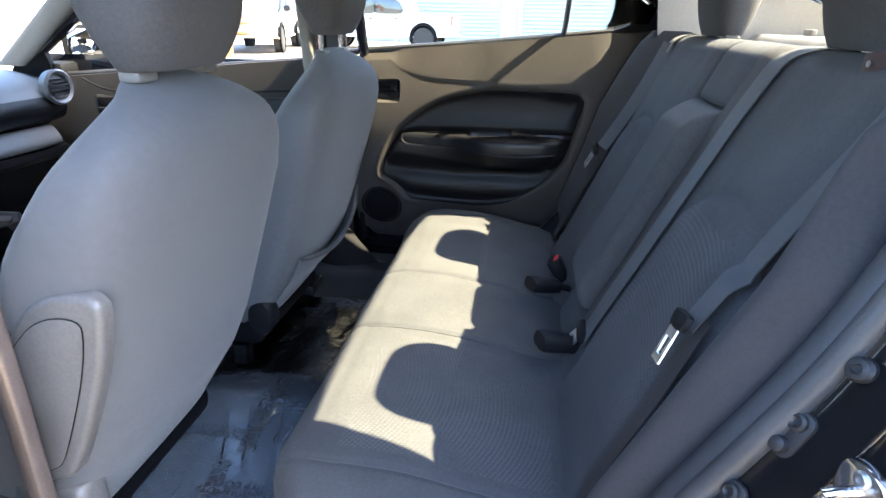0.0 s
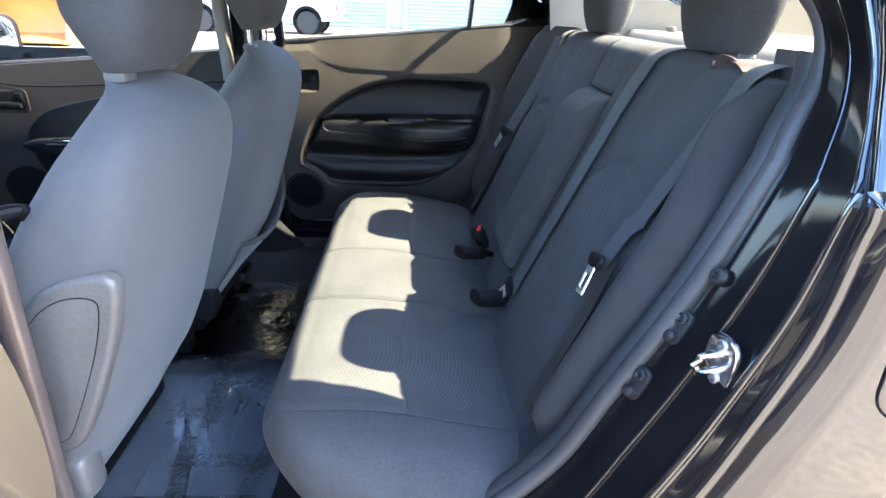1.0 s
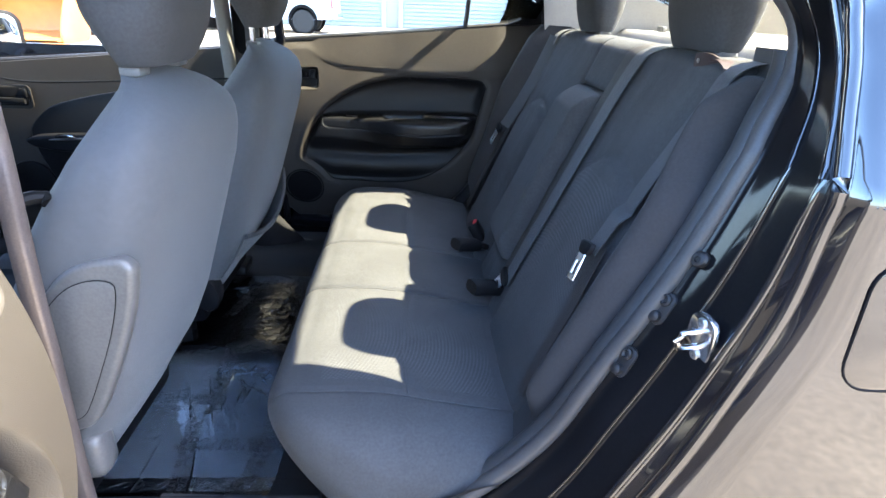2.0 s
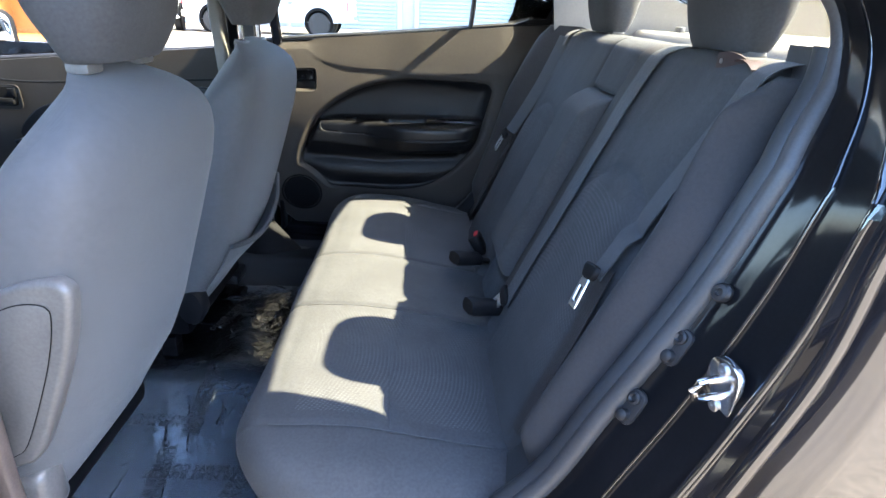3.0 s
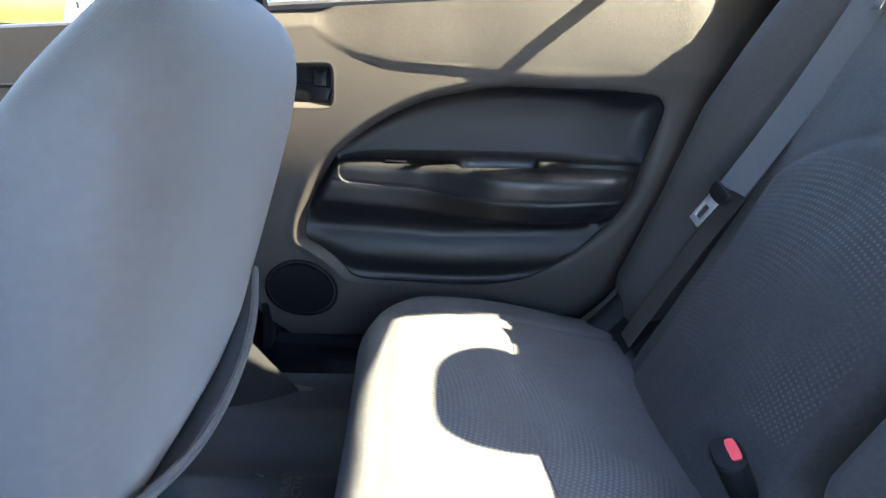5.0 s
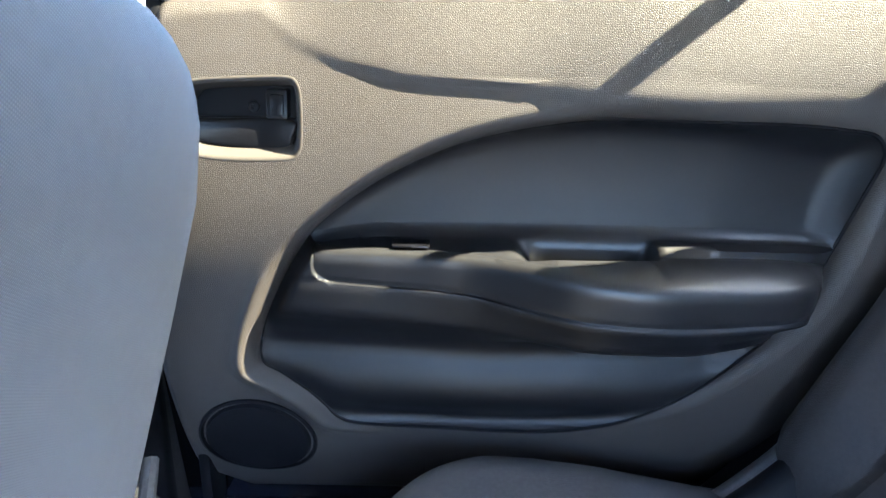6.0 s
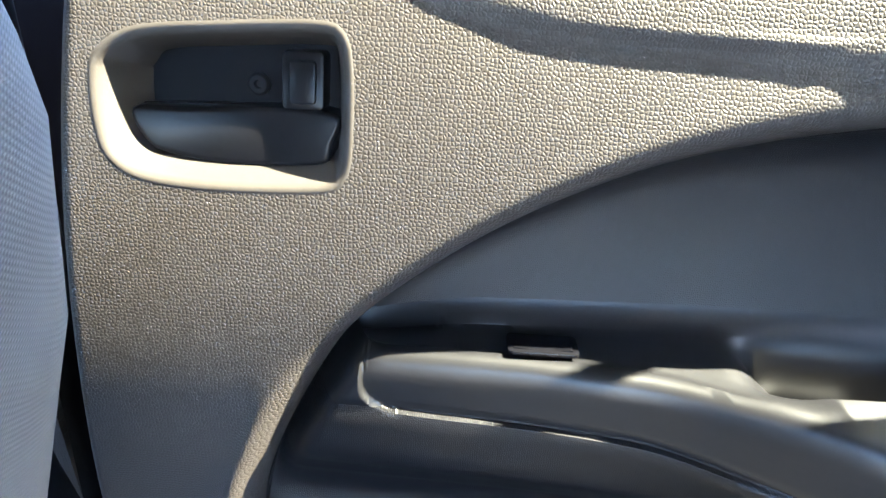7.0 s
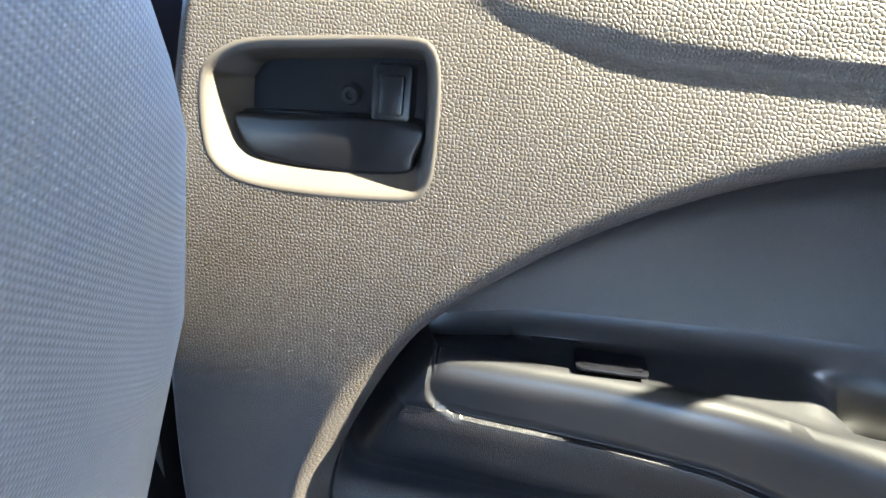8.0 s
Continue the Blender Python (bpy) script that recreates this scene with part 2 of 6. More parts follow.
def film_material():
    """Clear plastic film over the carpet: wrinkled gloss, mostly see-through, with painted-in sky sheen."""
    m = bpy.data.materials.new("plastic_film")
    m.use_nodes = True
    t = m.node_tree
    t.nodes.clear()
    out = t.nodes.new("ShaderNodeOutputMaterial")
    tr = t.nodes.new("ShaderNodeBsdfTransparent")
    tr.inputs[0].default_value = (0.80, 0.83, 0.86, 1)
    gl = t.nodes.new("ShaderNodeBsdfGlossy")
    gl.inputs["Roughness"].default_value = 0.05
    # blue-grey diffuse stands in for sky reflected in the film
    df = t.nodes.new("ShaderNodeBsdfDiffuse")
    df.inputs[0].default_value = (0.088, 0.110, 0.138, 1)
    fr = t.nodes.new("ShaderNodeFresnel")
    fr.inputs[0].default_value = 1.18
    bn = t.nodes.new("ShaderNodeBump")
    bn.inputs["Strength"].default_value, bn.inputs["Distance"].default_value = 0.42, 0.004
    no = t.nodes.new("ShaderNodeTexNoise")
    no.inputs["Scale"].default_value, no.inputs["Detail"].default_value, no.inputs["Distortion"].default_value = 40, 4, 0.8
    co = t.nodes.new("ShaderNodeTexCoord")
    t.links.new(co.outputs["Object"], no.inputs["Vector"])
    t.links.new(no.outputs["Fac"], bn.inputs["Height"])
    for n in (gl, fr):
        t.links.new(bn.outputs[0], n.inputs["Normal"])
    a = t.nodes.new("ShaderNodeMixShader")
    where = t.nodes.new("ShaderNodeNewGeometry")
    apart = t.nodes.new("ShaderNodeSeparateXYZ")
    # the painted sheen is strong on the near sheet, weak beyond its edge
    sky_sheen = t.nodes.new("ShaderNodeMapRange")
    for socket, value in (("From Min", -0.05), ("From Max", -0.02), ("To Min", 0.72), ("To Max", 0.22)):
        sky_sheen.inputs[socket].default_value = value
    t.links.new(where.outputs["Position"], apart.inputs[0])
    t.links.new(apart.outputs["Y"], sky_sheen.inputs["Value"])
    t.links.new(sky_sheen.outputs[0], a.inputs[0])
    t.links.new(tr.outputs[0], a.inputs[1])
    t.links.new(df.outputs[0], a.inputs[2])
    mx = t.nodes.new("ShaderNodeMixShader")
    t.links.new(fr.outputs[0], mx.inputs[0])
    t.links.new(a.outputs[0], mx.inputs[1])
    t.links.new(gl.outputs[0], mx.inputs[2])
    t.links.new(mx.outputs[0], out.inputs[0])
    return m


FILM = film_material()

# ---- mesh helpers ----
def thing(name, label, category, at=(0, 0, 0), group="", kind=""):
    ob = new(name)
    ob.empty_display_size = 0.05
    ob.location = at
    return tagged(ob, label, category, group, kind)


def part(name, bm, mat, parent=None, label="", sharp=35, smooth=True):
    me = bpy.data.meshes.new(name)
    if isinstance(bm, tuple):
        me.from_pydata(bm[0], [], bm[1])
    else:
        bm.to_mesh(me)
        bm.free()
    me.materials.append(mat)
    if smooth:
        me.polygons.foreach_set("use_smooth", [True] * len(me.polygons))
        me.set_sharp_from_angle(angle=radians(sharp))
    me.update()
    ob = new(name, me)
    if parent:
        ob.parent = parent
        ob.matrix_parent_inverse = Matrix.Translation(parent.location).inverted() if parent.type == "EMPTY" else Matrix()
    return tagged(ob, label)


def loft(rings, closed=True, cap=True, thick=0):
    """Skin through rings of equally many points (arrays n x 3)."""
    k = len(rings[0])
    pts = [tuple(map(float, p)) for r in rings for p in r]
    faces = []
    span = k if closed else k - 1
    for i in range(len(rings) - 1):
        for j in range(span):
            a, b = i * k + j, i * k + (j + 1) % k
            faces.append((a, b, b + k, a + k))
    if cap and closed:
        faces.append(tuple(range(k))[::-1])
        faces.append(tuple(range((len(rings) - 1) * k, len(rings) * k)))
    return fix(pts, faces)


def fix(pts, faces):
    bm = bmesh.new()
    vs = [bm.verts.new(p) for p in pts]
    for f in faces:
        try:
            bm.faces.new([vs[i] for i in f])
        except ValueError:
            pass
    bmesh.ops.recalc_face_normals(bm, faces=bm.faces)
    return bm


def rbox(size, at=(0, 0, 0), bevel=0.006, seg=2, turn=None):
    bm = bmesh.new()
    bmesh.ops.create_cube(bm, size=1.0)
    bmesh.ops.scale(bm, vec=size, verts=bm.verts)
    if bevel:
        bmesh.ops.bevel(bm, geom=bm.edges[:], offset=min(bevel, min(size) * 0.49), segments=seg, profile=0.5, affect="EDGES")
    if turn:
        bmesh.ops.rotate(bm, verts=bm.verts, cent=(0, 0, 0), matrix=Euler([radians(a) for a in turn]).to_matrix())
    bmesh.ops.translate(bm, vec=at, verts=bm.verts)
    return bm


def join(*bms):
    out = bms[0]
    for b in bms[1:]:
        me = bpy.data.meshes.new("joined")
        b.to_mesh(me)
        b.free()
        out.from_mesh(me)
        bpy.data.meshes.remove(me)
    return out


def tube(path, radius, seg=10, closed=False):
    """A round bar along points; radius may be a list."""
    path = [Vector(p) for p in path]
    rings, up = [], Vector((0.13, 0.27, 0.95))
    n = len(path)
    for i, p in enumerate(path):
        a, b = path[(i - 1) % n if closed else max(i - 1, 0)], path[(i + 1) % n if closed else min(i + 1, n - 1)]
        d = (b - a).normalized()
        s = d.cross(up).normalized()
        u = s.cross(d)
        r = radius[i] if isinstance(radius, (list, tuple)) else radius
        rings.append([p + r * (math.cos(2 * math.pi * k / seg) * s + math.sin(2 * math.pi * k / seg) * u) for k in range(seg)])
    if closed:
        rings.append(rings[0])
    return loft(rings, cap=not closed)


def spline(pts, n, closed=False):
    """n points along a Catmull-Rom curve, evenly spaced."""
    p = np.array(pts, float)
    m = len(p)
    out = []
    for i in range(m if closed else m - 1):
        q = [p[(i + k) % m] if closed else p[min(max(i + k, 0), m - 1)] for k in (-1, 0, 1, 2)]
        for s in np.linspace(0, 1, 24, endpoint=False):
            out.append(0.5 * (2 * q[1] + (q[2] - q[0]) * s + (2 * q[0] - 5 * q[1] + 4 * q[2] - q[3]) * s**2 + (3 * q[1] - q[0] - 3 * q[2] + q[3]) * s**3))
    out.append(p[0] if closed else p[-1])
    out = np.array(out)
    d = np.r_[0, np.cumsum(np.linalg.norm(np.diff(out, axis=0), axis=1))]
    at = np.linspace(0, d[-1], n + 1 if closed else n)
    res = np.stack([np.interp(at, d, out[:, k]) for k in range(out.shape[1])], 1)
    return res[:-1] if closed else res


def sheet(fn, us, vs, thick):
    """A sheet fn(u, v) -> point, with a parallel back thick behind it along the vector thick."""
    nu, nv = len(us), len(vs)
    front = [fn(u, v) for u in us for v in vs]
    t = Vector(thick)
    pts = [tuple(p) for p in front] + [tuple(Vector(p) + t) for p in front]
    n = nu * nv
    faces = []
    for i in range(nu - 1):
        for j in range(nv - 1):
            a = i * nv + j
            faces.append((a, a + 1, a + nv + 1, a + nv))
            faces.append((n + a, n + a + nv, n + a + nv + 1, n + a + 1))
    rim = [i * nv for i in range(nu)] + [(nu - 1) * nv + j for j in range(1, nv)] + [i * nv + nv - 1 for i in range(nu - 2, -1, -1)] + [j for j in range(nv - 2, 0, -1)]
    for a, b in zip(rim, rim[1:] + rim[:1]):
        faces.append((a, b, n + b, n + a))
    return fix(pts, faces)


def plate(outline, place, thick, bevel=0.002, seg=2):
    """A flat plate: outline of 2D points, place(u, v, w) -> 3D, w from 0 to thick; its front edge rounded."""
    o = np.array(outline, float)
    rings = []
    for k in range(seg + 1):
        a = math.pi / 2 * k / seg
        inset, w = bevel * (1 - math.sin(a)), thick - bevel + bevel * math.cos(a)
        rings.append(grown(o, -inset))
        rings[-1] = [place(u, v, w) for u, v in rings[-1]]
    rings.append([place(u, v, 0.0) for u, v in o])
    return loft(rings)


def grown(o, by):
    """A closed outline moved outward by a distance along its normals."""
    o = np.array(o, float)
    t = np.roll(o, -1, 0) - np.roll(o, 1, 0)
    n = np.stack([t[:, 1], -t[:, 0]], 1) / np.maximum(np.linalg.norm(t, axis=1), 1e-9)[:, None]
    area = np.sum(o[:, 0] * np.roll(o[:, 1], -1) - np.roll(o[:, 0], -1) * o[:, 1])
    return o + (by if area > 0 else -by) * n


def step01(x, a, b):
    s = np.clip((np.asarray(x, float) - a) / (b - a), 0, 1)
    return s * s * (3 - 2 * s)


def rounded(w, h, r, n=6, at=(0, 0)):
    out = []
    for cx, cy, a0 in ((w / 2 - r, h / 2 - r, 0), (-w / 2 + r, h / 2 - r, 90), (-w / 2 + r, -h / 2 + r, 180), (w / 2 - r, -h / 2 + r, 270)):
        for k in range(n + 1):
            a = radians(a0 + 90 * k / n)
            out.append((at[0] + cx + r * math.cos(a), at[1] + cy + r * math.sin(a)))
    return out


def lathe(profile, place, seg=32):
    """Turns (radius, height) points round an axis; place(u, v, w) -> 3D."""
    return loft([[place(r * math.cos(2 * math.pi * k / seg), r * math.sin(2 * math.pi * k / seg), h) for k in range(seg)] for r, h in profile])

MID = 0.02   # the car's middle line

# ---- ground and distance ----
def ground_mesh():
    xs = [-400, -60, -20, -8, -4, -2, 0, 2, 4, 8, 20, 60, 400]
    ys = xs
    return sheet(lambda u, v: (u, v, 0.0), xs, ys, (0, 0, -0.3))


tagged(part("ground", ground_mesh(), ASPHALT, smooth=False), "sunlit worn brown-grey asphalt of the car lot", "ground", kind="structure")


def building():
    b = thing("building", "pale painted commercial building with roll-up doors", "building", (2, 27, 0), kind="structure")
    part("wall", rbox((46, 6, 7.5), (2, 30, 3.75), 0.03), WALL_PAINT, b)
    part("roof_edge", rbox((46.4, 6.4, 0.3), (2, 30, 7.63), 0.03), WALL_PAINT, b)
    for cx in (-15, -4.2, 1.8, 13):
        d = part("roll_up_door", rbox((5.0, 0.12, 4.4), (cx, 26.95, 2.2), 0.01), SHUTTER, b, "blue-grey ribbed roll-up door")
        part("slat", join(*[rbox((4.9, 0.05, 0.13), (cx, 26.87, 0.12 + 0.17 * k), 0.02, 1) for k in range(25)]), SHUTTER, d)
        part("door_frame", join(rbox((0.2, 0.2, 4.6), (cx - 2.6, 26.93, 2.3), 0.02), rbox((0.2, 0.2, 4.6), (cx + 2.6, 26.93, 2.3), 0.02), rbox((5.4, 0.2, 0.25), (cx, 26.93, 4.6), 0.02)), WALL_PAINT, b)
    return b


building()
back = thing("building", "long pale grey painted building behind the car", "building", (34, 6, 0), kind="structure")
part("wall", rbox((6, 60, 6.0), (37, 2, 3.0), 0.03), WALL_PAINT, back)
part("roof_edge", rbox((6.4, 60.4, 0.3), (37, 2, 6.1), 0.03), WALL_PAINT, back)
for cy in (-18, -8, 4, 16):
    d = part("roll_up_door", rbox((0.12, 4.6, 3.6), (33.95, cy, 1.8), 0.01), SHUTTER, back, "blue-grey roll-up door")
    part("slat", join(*[rbox((0.05, 4.5, 0.13), (33.87, cy, 0.12 + 0.17 * k), 0.02, 1) for k in range(20)]), SHUTTER, d)


def wheel(parent, x, y, z, r, w, side):
    def place(u, v, h):
        return (x + u, y + side * h, z + v)
    t = part("wheel", lathe([(r * 0.6, -w / 2), (r * 0.94, -w / 2), (r, -w * 0.36), (r, w * 0.36), (r * 0.94, w / 2), (r * 0.6, w / 2)], place, 40), TYRE, parent)
    part("rim", lathe([(r * 0.58, -w * 0.3), (r * 0.58, w * 0.42), (r * 0.53, w * 0.44), (r * 0.48, w * 0.12), (r * 0.18, w * 0.20), (r * 0.14, w * 0.34), (0.01, w * 0.34)], place, 30), STEEL, t)
    return t


def pickup(at, yaw):
    """A full-size pickup, nose towards -x before it is turned; origin on the ground under its middle."""
    p = thing("pickup_truck", "white full-size pickup truck parked on the lot", "truck", group="parked pickups")
    W = 0.98

    def side(profile, w):
        prof = spline(profile, 90, True)
        return loft([[(x, s * w * k, z) for x, z in grown(prof, g)] for s, k, g in ((-1, 0.9, -0.06), (-1, 1, 0), (1, 1, 0), (1, 0.9, -0.06))])
    body = [(-2.9, 0.5), (-2.92, 0.85), (-2.85, 1.12), (-2.1, 1.2), (-1.55, 1.22), (0, 1.24), (1.2, 1.24), (2.85, 1.24), (2.92, 1.1), (2.93, 0.6), (2.5, 0.48), (0, 0.45), (-2.4, 0.45)]
    part("body", side(body, W), WHITE_PAINT, p)
    part("cab", side([(-1.6, 1.2), (-0.75, 1.86), (-0.2, 1.93), (0.8, 1.92), (1.1, 1.8), (1.25, 1.22), (0, 1.15)], W * 0.86), WHITE_PAINT, p)
    for s in (-1, 1):
        part("side_window", plate(spline([(-1.2, 1.27), (-0.7, 1.75), (-0.05, 1.8), (-0.05, 1.27)], 30, True), lambda u, v, w, s=s: (u, s * (W * 0.83 + w), v), 0.05, 0.01), TINT, p)
        part("side_window", plate(spline([(0.05, 1.27), (0.05, 1.8), (0.75, 1.79), (1.05, 1.3)], 30, True), lambda u, v, w, s=s: (u, s * (W * 0.83 + w), v), 0.05, 0.01), TINT, p)
        for hx in (-0.15, 0.85):
            part("door_handle", rbox((0.2, 0.05, 0.05), (hx, s * (W + 0.02), 1.08), 0.02), BLACK, p)
        part("tail_lamp", rbox((0.06, 0.12, 0.32), (2.9, s * 0.9, 1.02), 0.015), RED, p)
        part("headlamp", rbox((0.1, 0.3, 0.24), (-2.87, s * 0.78, 0.95), 0.03), CHROME, p, "clear headlamp")
        part("mirror", rbox((0.1, 0.22, 0.2), (-1.15, s * 1.08, 1.35), 0.04), BLACK, p)
        for wx in (-1.9, 1.85):
            part("wheel_arch", lathe([(0.5, -0.02), (0.52, 0.03), (0.42, 0.04), (0.42, -0.02)], lambda u, v, h, wx=wx, s=s: (wx + u, s * (W - 0.005) + s * h, 0.45 + v), 40), DARK, p)
            wheel(p, wx, s * (W - 0.12), 0.40, 0.40, 0.26, s)
    part("windscreen", rbox((0.05, 1.4, 0.75), (-1.2, 0, 1.54), 0.02, turn=(0, 52, 0)), TINT, p)
    part("grille", rbox((0.1, 1.15, 0.42), (-2.9, 0, 0.95), 0.05), CHROME, p, "chrome barred grille")
    for k in range(3):
        part("grille_bar", rbox((0.06, 1.05, 0.06), (-2.95, 0, 0.82 + 0.13 * k), 0.02), STEEL, p)
    part("bumper", rbox((0.25, 1.9, 0.26), (-2.95, 0, 0.6), 0.08, 3), CHROME, p)
    part("rear_bumper", rbox((0.2, 1.85, 0.2), (2.98, 0, 0.62), 0.06, 3), CHROME, p)
    p.matrix_basis = pose(*at, 0, 0, yaw)
    return p


truck = pickup((-6.0, 21.3, 0), 0)
copy_thing(truck, pose(-9.7, 18.8, 0, 0, 0, 105))


def sedan(at, yaw):
    p = thing("parked_car", "pale blue-silver parked sedan in the sun", "car", group="parked cars")

    def side(profile, w):
        prof = spline(profile, 90, True)
        return loft([[(x, s * w * k, z) for x, z in grown(prof, g)] for s, k, g in ((-1, 0.86, -0.06), (-1, 1, 0), (1, 1, 0), (1, 0.86, -0.06))])
    part("body", side([(-2.2, 0.35), (-2.28, 0.6), (-2.1, 0.78), (-1.2, 0.92), (0, 0.95), (1.6, 0.98), (2.2, 0.9), (2.25, 0.5), (2.0, 0.3), (0, 0.28), (-1.9, 0.28)], 0.86), SILVER_PAINT, p)
    part("cabin", side([(-1.25, 0.9), (-0.5, 1.38), (0.1, 1.45), (0.7, 1.4), (1.5, 0.97), (0, 0.85)], 0.72), TINT, p, "dark glazed cabin")
    part("roof", side([(-0.55, 1.36), (0.1, 1.46), (0.75, 1.4), (0.1, 1.41)], 0.66), SILVER_PAINT, p)
    part("grille", rbox((0.06, 0.8, 0.14), (-2.27, 0, 0.62), 0.02), STEEL, p)
    for s in (-1, 1):
        part("headlamp", rbox((0.2, 0.36, 0.12), (-2.16, s * 0.62, 0.7), 0.04), CHROME, p)
        for wx in (-1.4, 1.4):
            wheel(p, wx, s * 0.76, 0.31, 0.31, 0.2, s)
    p.matrix_basis = pose(*at, 0, 0, yaw)
    return p


parked = sedan((5.2, 20.5, 0), 75)
# the row on the other side of the lot that the black wing mirrors
for k, (px, py, turn) in enumerate(((-3.2, -17.5, 88), (2.4, -17.8, 92), (7.6, -17.2, 87), (13.0, -18.0, 90))):
    copy_thing(parked, pose(px, py, 0, 0, 0, turn))


def loader():
    p = thing("loader_bucket", "worn orange steel loader bucket on the ground", "machine", (-9.3, 13.6, 0))
    prof = spline([(-1.3, 0.05), (0.9, 0.0), (1.25, 0.35), (1.15, 0.9), (0.6, 1.35), (0.35, 1.9), (0.15, 1.9), (0.4, 1.25), (0.85, 0.85), (0.95, 0.4), (0.75, 0.2), (-1.3, 0.12)], 70, True)
    part("shell", loft([[(-9.6 + y, 13.6 + x * 0.5, z) for x, z in prof] for y in (-1.1, 1.1)]), ORANGE, p)
    for s in (-1.1, 1.1):
        part("side_plate", plate(spline([(-1.2, 0.05), (1.0, 0.02), (1.2, 0.5), (0.5, 1.5), (0.0, 1.2)], 40, True), lambda u, v, w, s=s: (-9.6 + s + w, 13.6 + u * 0.5, v), 0.06, 0.01), ORANGE, p)
    part("arm", rbox((0.3, 0.6, 1.5), (-9.3, 14.3, 1.6), 0.05, turn=(25, 0, 0)), ORANGE, p)


loader()

# ---- the car's shell (the setting) ----
shell = thing("car_body", "black sedan body with pale roof lining, seen from its open rear door", "car body", (0, MID, 0), kind="structure")
SEAL = [(-0.70, 0.385), (-0.40, 0.37), (-0.22, 0.39), (-0.068, 0.492), (0.050, 0.615), (0.119, 0.749), (0.206, 0.923), (0.270, 1.093), (0.314, 1.185), (0.302, 1.258), (0.20, 1.330), (-0.05, 1.385), (-0.40, 1.41), (-0.72, 1.40)]
OUTER = [(-0.70, 0.20), (-0.35, 0.20), (-0.02, 0.33), (0.095, 0.51), (0.174, 0.669), (0.219, 0.801), (0.253, 0.921), (0.259, 1.038), (0.262, 1.132), (0.273, 1.210), (0.272, 1.275), (0.19, 1.36), (-0.05, 1.42), (-0.40, 1.445), (-0.72, 1.435)]


def lean(z, k=0.45):
    """How far the upper body leans in at a height."""
    return k * np.maximum(0, np.asarray(z, float) - 1.08)


SEAL, OUTER = spline(SEAL, 400), spline(OUTER, 400)


def jamb(sign):
    """The painted door jamb between the seal and the skin, with its folded flanges."""
    y0 = 0.652
    prof = [(f, d, 0.0) for f, d in spline([(0, 0), (0.08, 0.002), (0.10, 0.006), (0.14, 0.024), (0.20, 0.050), (0.26, 0.066), (0.28, 0.070), (0.35, 0.072), (0.37, 0.076), (0.40, 0.084), (0.46, 0.105), (0.52, 0.121), (0.56, 0.126), (0.60, 0.129)], 110 if sign < 0 else 30)]
    # the wing's edge is rolled round
    for a in np.linspace(0, math.pi / 2, 44 if sign < 0 else 14)[1:]:
        prof.append((0.60 + 0.40 * math.sin(a) ** 0.8, 0.129 + 0.056 * math.sin(a), 0.050 * (1 - math.cos(a))))
    seal, outer = SEAL[::2], OUTER[::2]
    rings, cut = [], int(np.argmax(np.array(prof)[:, 0] > 0.545))
    for f, dy, dx in prof:
        p = seal * (1 - f) + outer * f
        rise = sum(h * math.exp(-((f - c) / w) ** 2) for c, h, w in ((0.12, 0.004, 0.014), (0.32, 0.006, 0.018), (0.60, 0.007, 0.018), (0.76, 0.004, 0.012)))
        rings.append([(x - rise + dx, MID + sign * (y0 + dy - float(lean(z, 0.36 + 0.09 * f if sign < 0 else 0.38 + 0.25 * f))), z + 0.4 * rise) for x, z in p])
    hems = [tube(rings[int(np.argmax(np.array(prof)[:, 0] > f))][8:-60], r, 12) for f, r in ((0.30, 0.0022), (0.575, 0.0055), (0.80, 0.009))]
    return loft(rings[:cut + 1], closed=False, cap=False), loft(rings[cut:], closed=False, cap=False), hems


def edge_path(curve, y, sign):
    return [(x, MID + sign * (y - 0.8 * float(lean(z))), z) for x, z in curve]


for sign, word in ((-1, "near"), (1, "far")):
    inner, flange, hems = jamb(sign)
    part("door_jamb", inner, PAINT_DIMMED, shell, "black painted door jamb, its reflections dimmed")
    part("jamb_flange", flange, PAINT, shell, "glossy black folded flange of the wing")
    for hem in hems if sign < 0 else ():
        part("hem", hem, PAINT, shell)
    part("door_seal", tube(edge_path(SEAL if sign < 0 else SEAL[SEAL[:, 1] < 1.12], 0.656, sign), 0.014, 14), SEAL_RUBBER, shell, "round dark grey rubber door seal")
    # black side garnish between the seal and the seat's wing
    tan = np.gradient(SEAL, axis=0)
    nin = np.stack([-tan[:, 1], tan[:, 0]], 1) / np.linalg.norm(tan, axis=1)[:, None]
    keep = [i for i in range(0, 400, 3) if SEAL[i, 0] > (-0.66 if sign < 0 else -0.10) and SEAL[i, 1] < (1.21 if sign < 0 else 1.08) and i < 340]
    rows = []
    for d, yy in ((-0.004, 0.655), (0.006, 0.653), (0.012, 0.647), (0.016, 0.638), (0.016, 0.628), (0.010, 0.618), (0.000, 0.613), (-0.010, 0.606), (-0.014, 0.590), (-0.016, 0.560), (-0.018, 0.530)):
        rows.append([(SEAL[i, 0] + nin[i, 0] * d, MID + sign * (yy - 0.8 * float(lean(SEAL[i, 1]))), SEAL[i, 1] + nin[i, 1] * d) for i in keep])
    part("side_garnish", loft(rows, closed=False, cap=False), GARNISH if sign < 0 else BLACK_SMOOTH, shell, "dark plastic side garnish beside the rear seat")


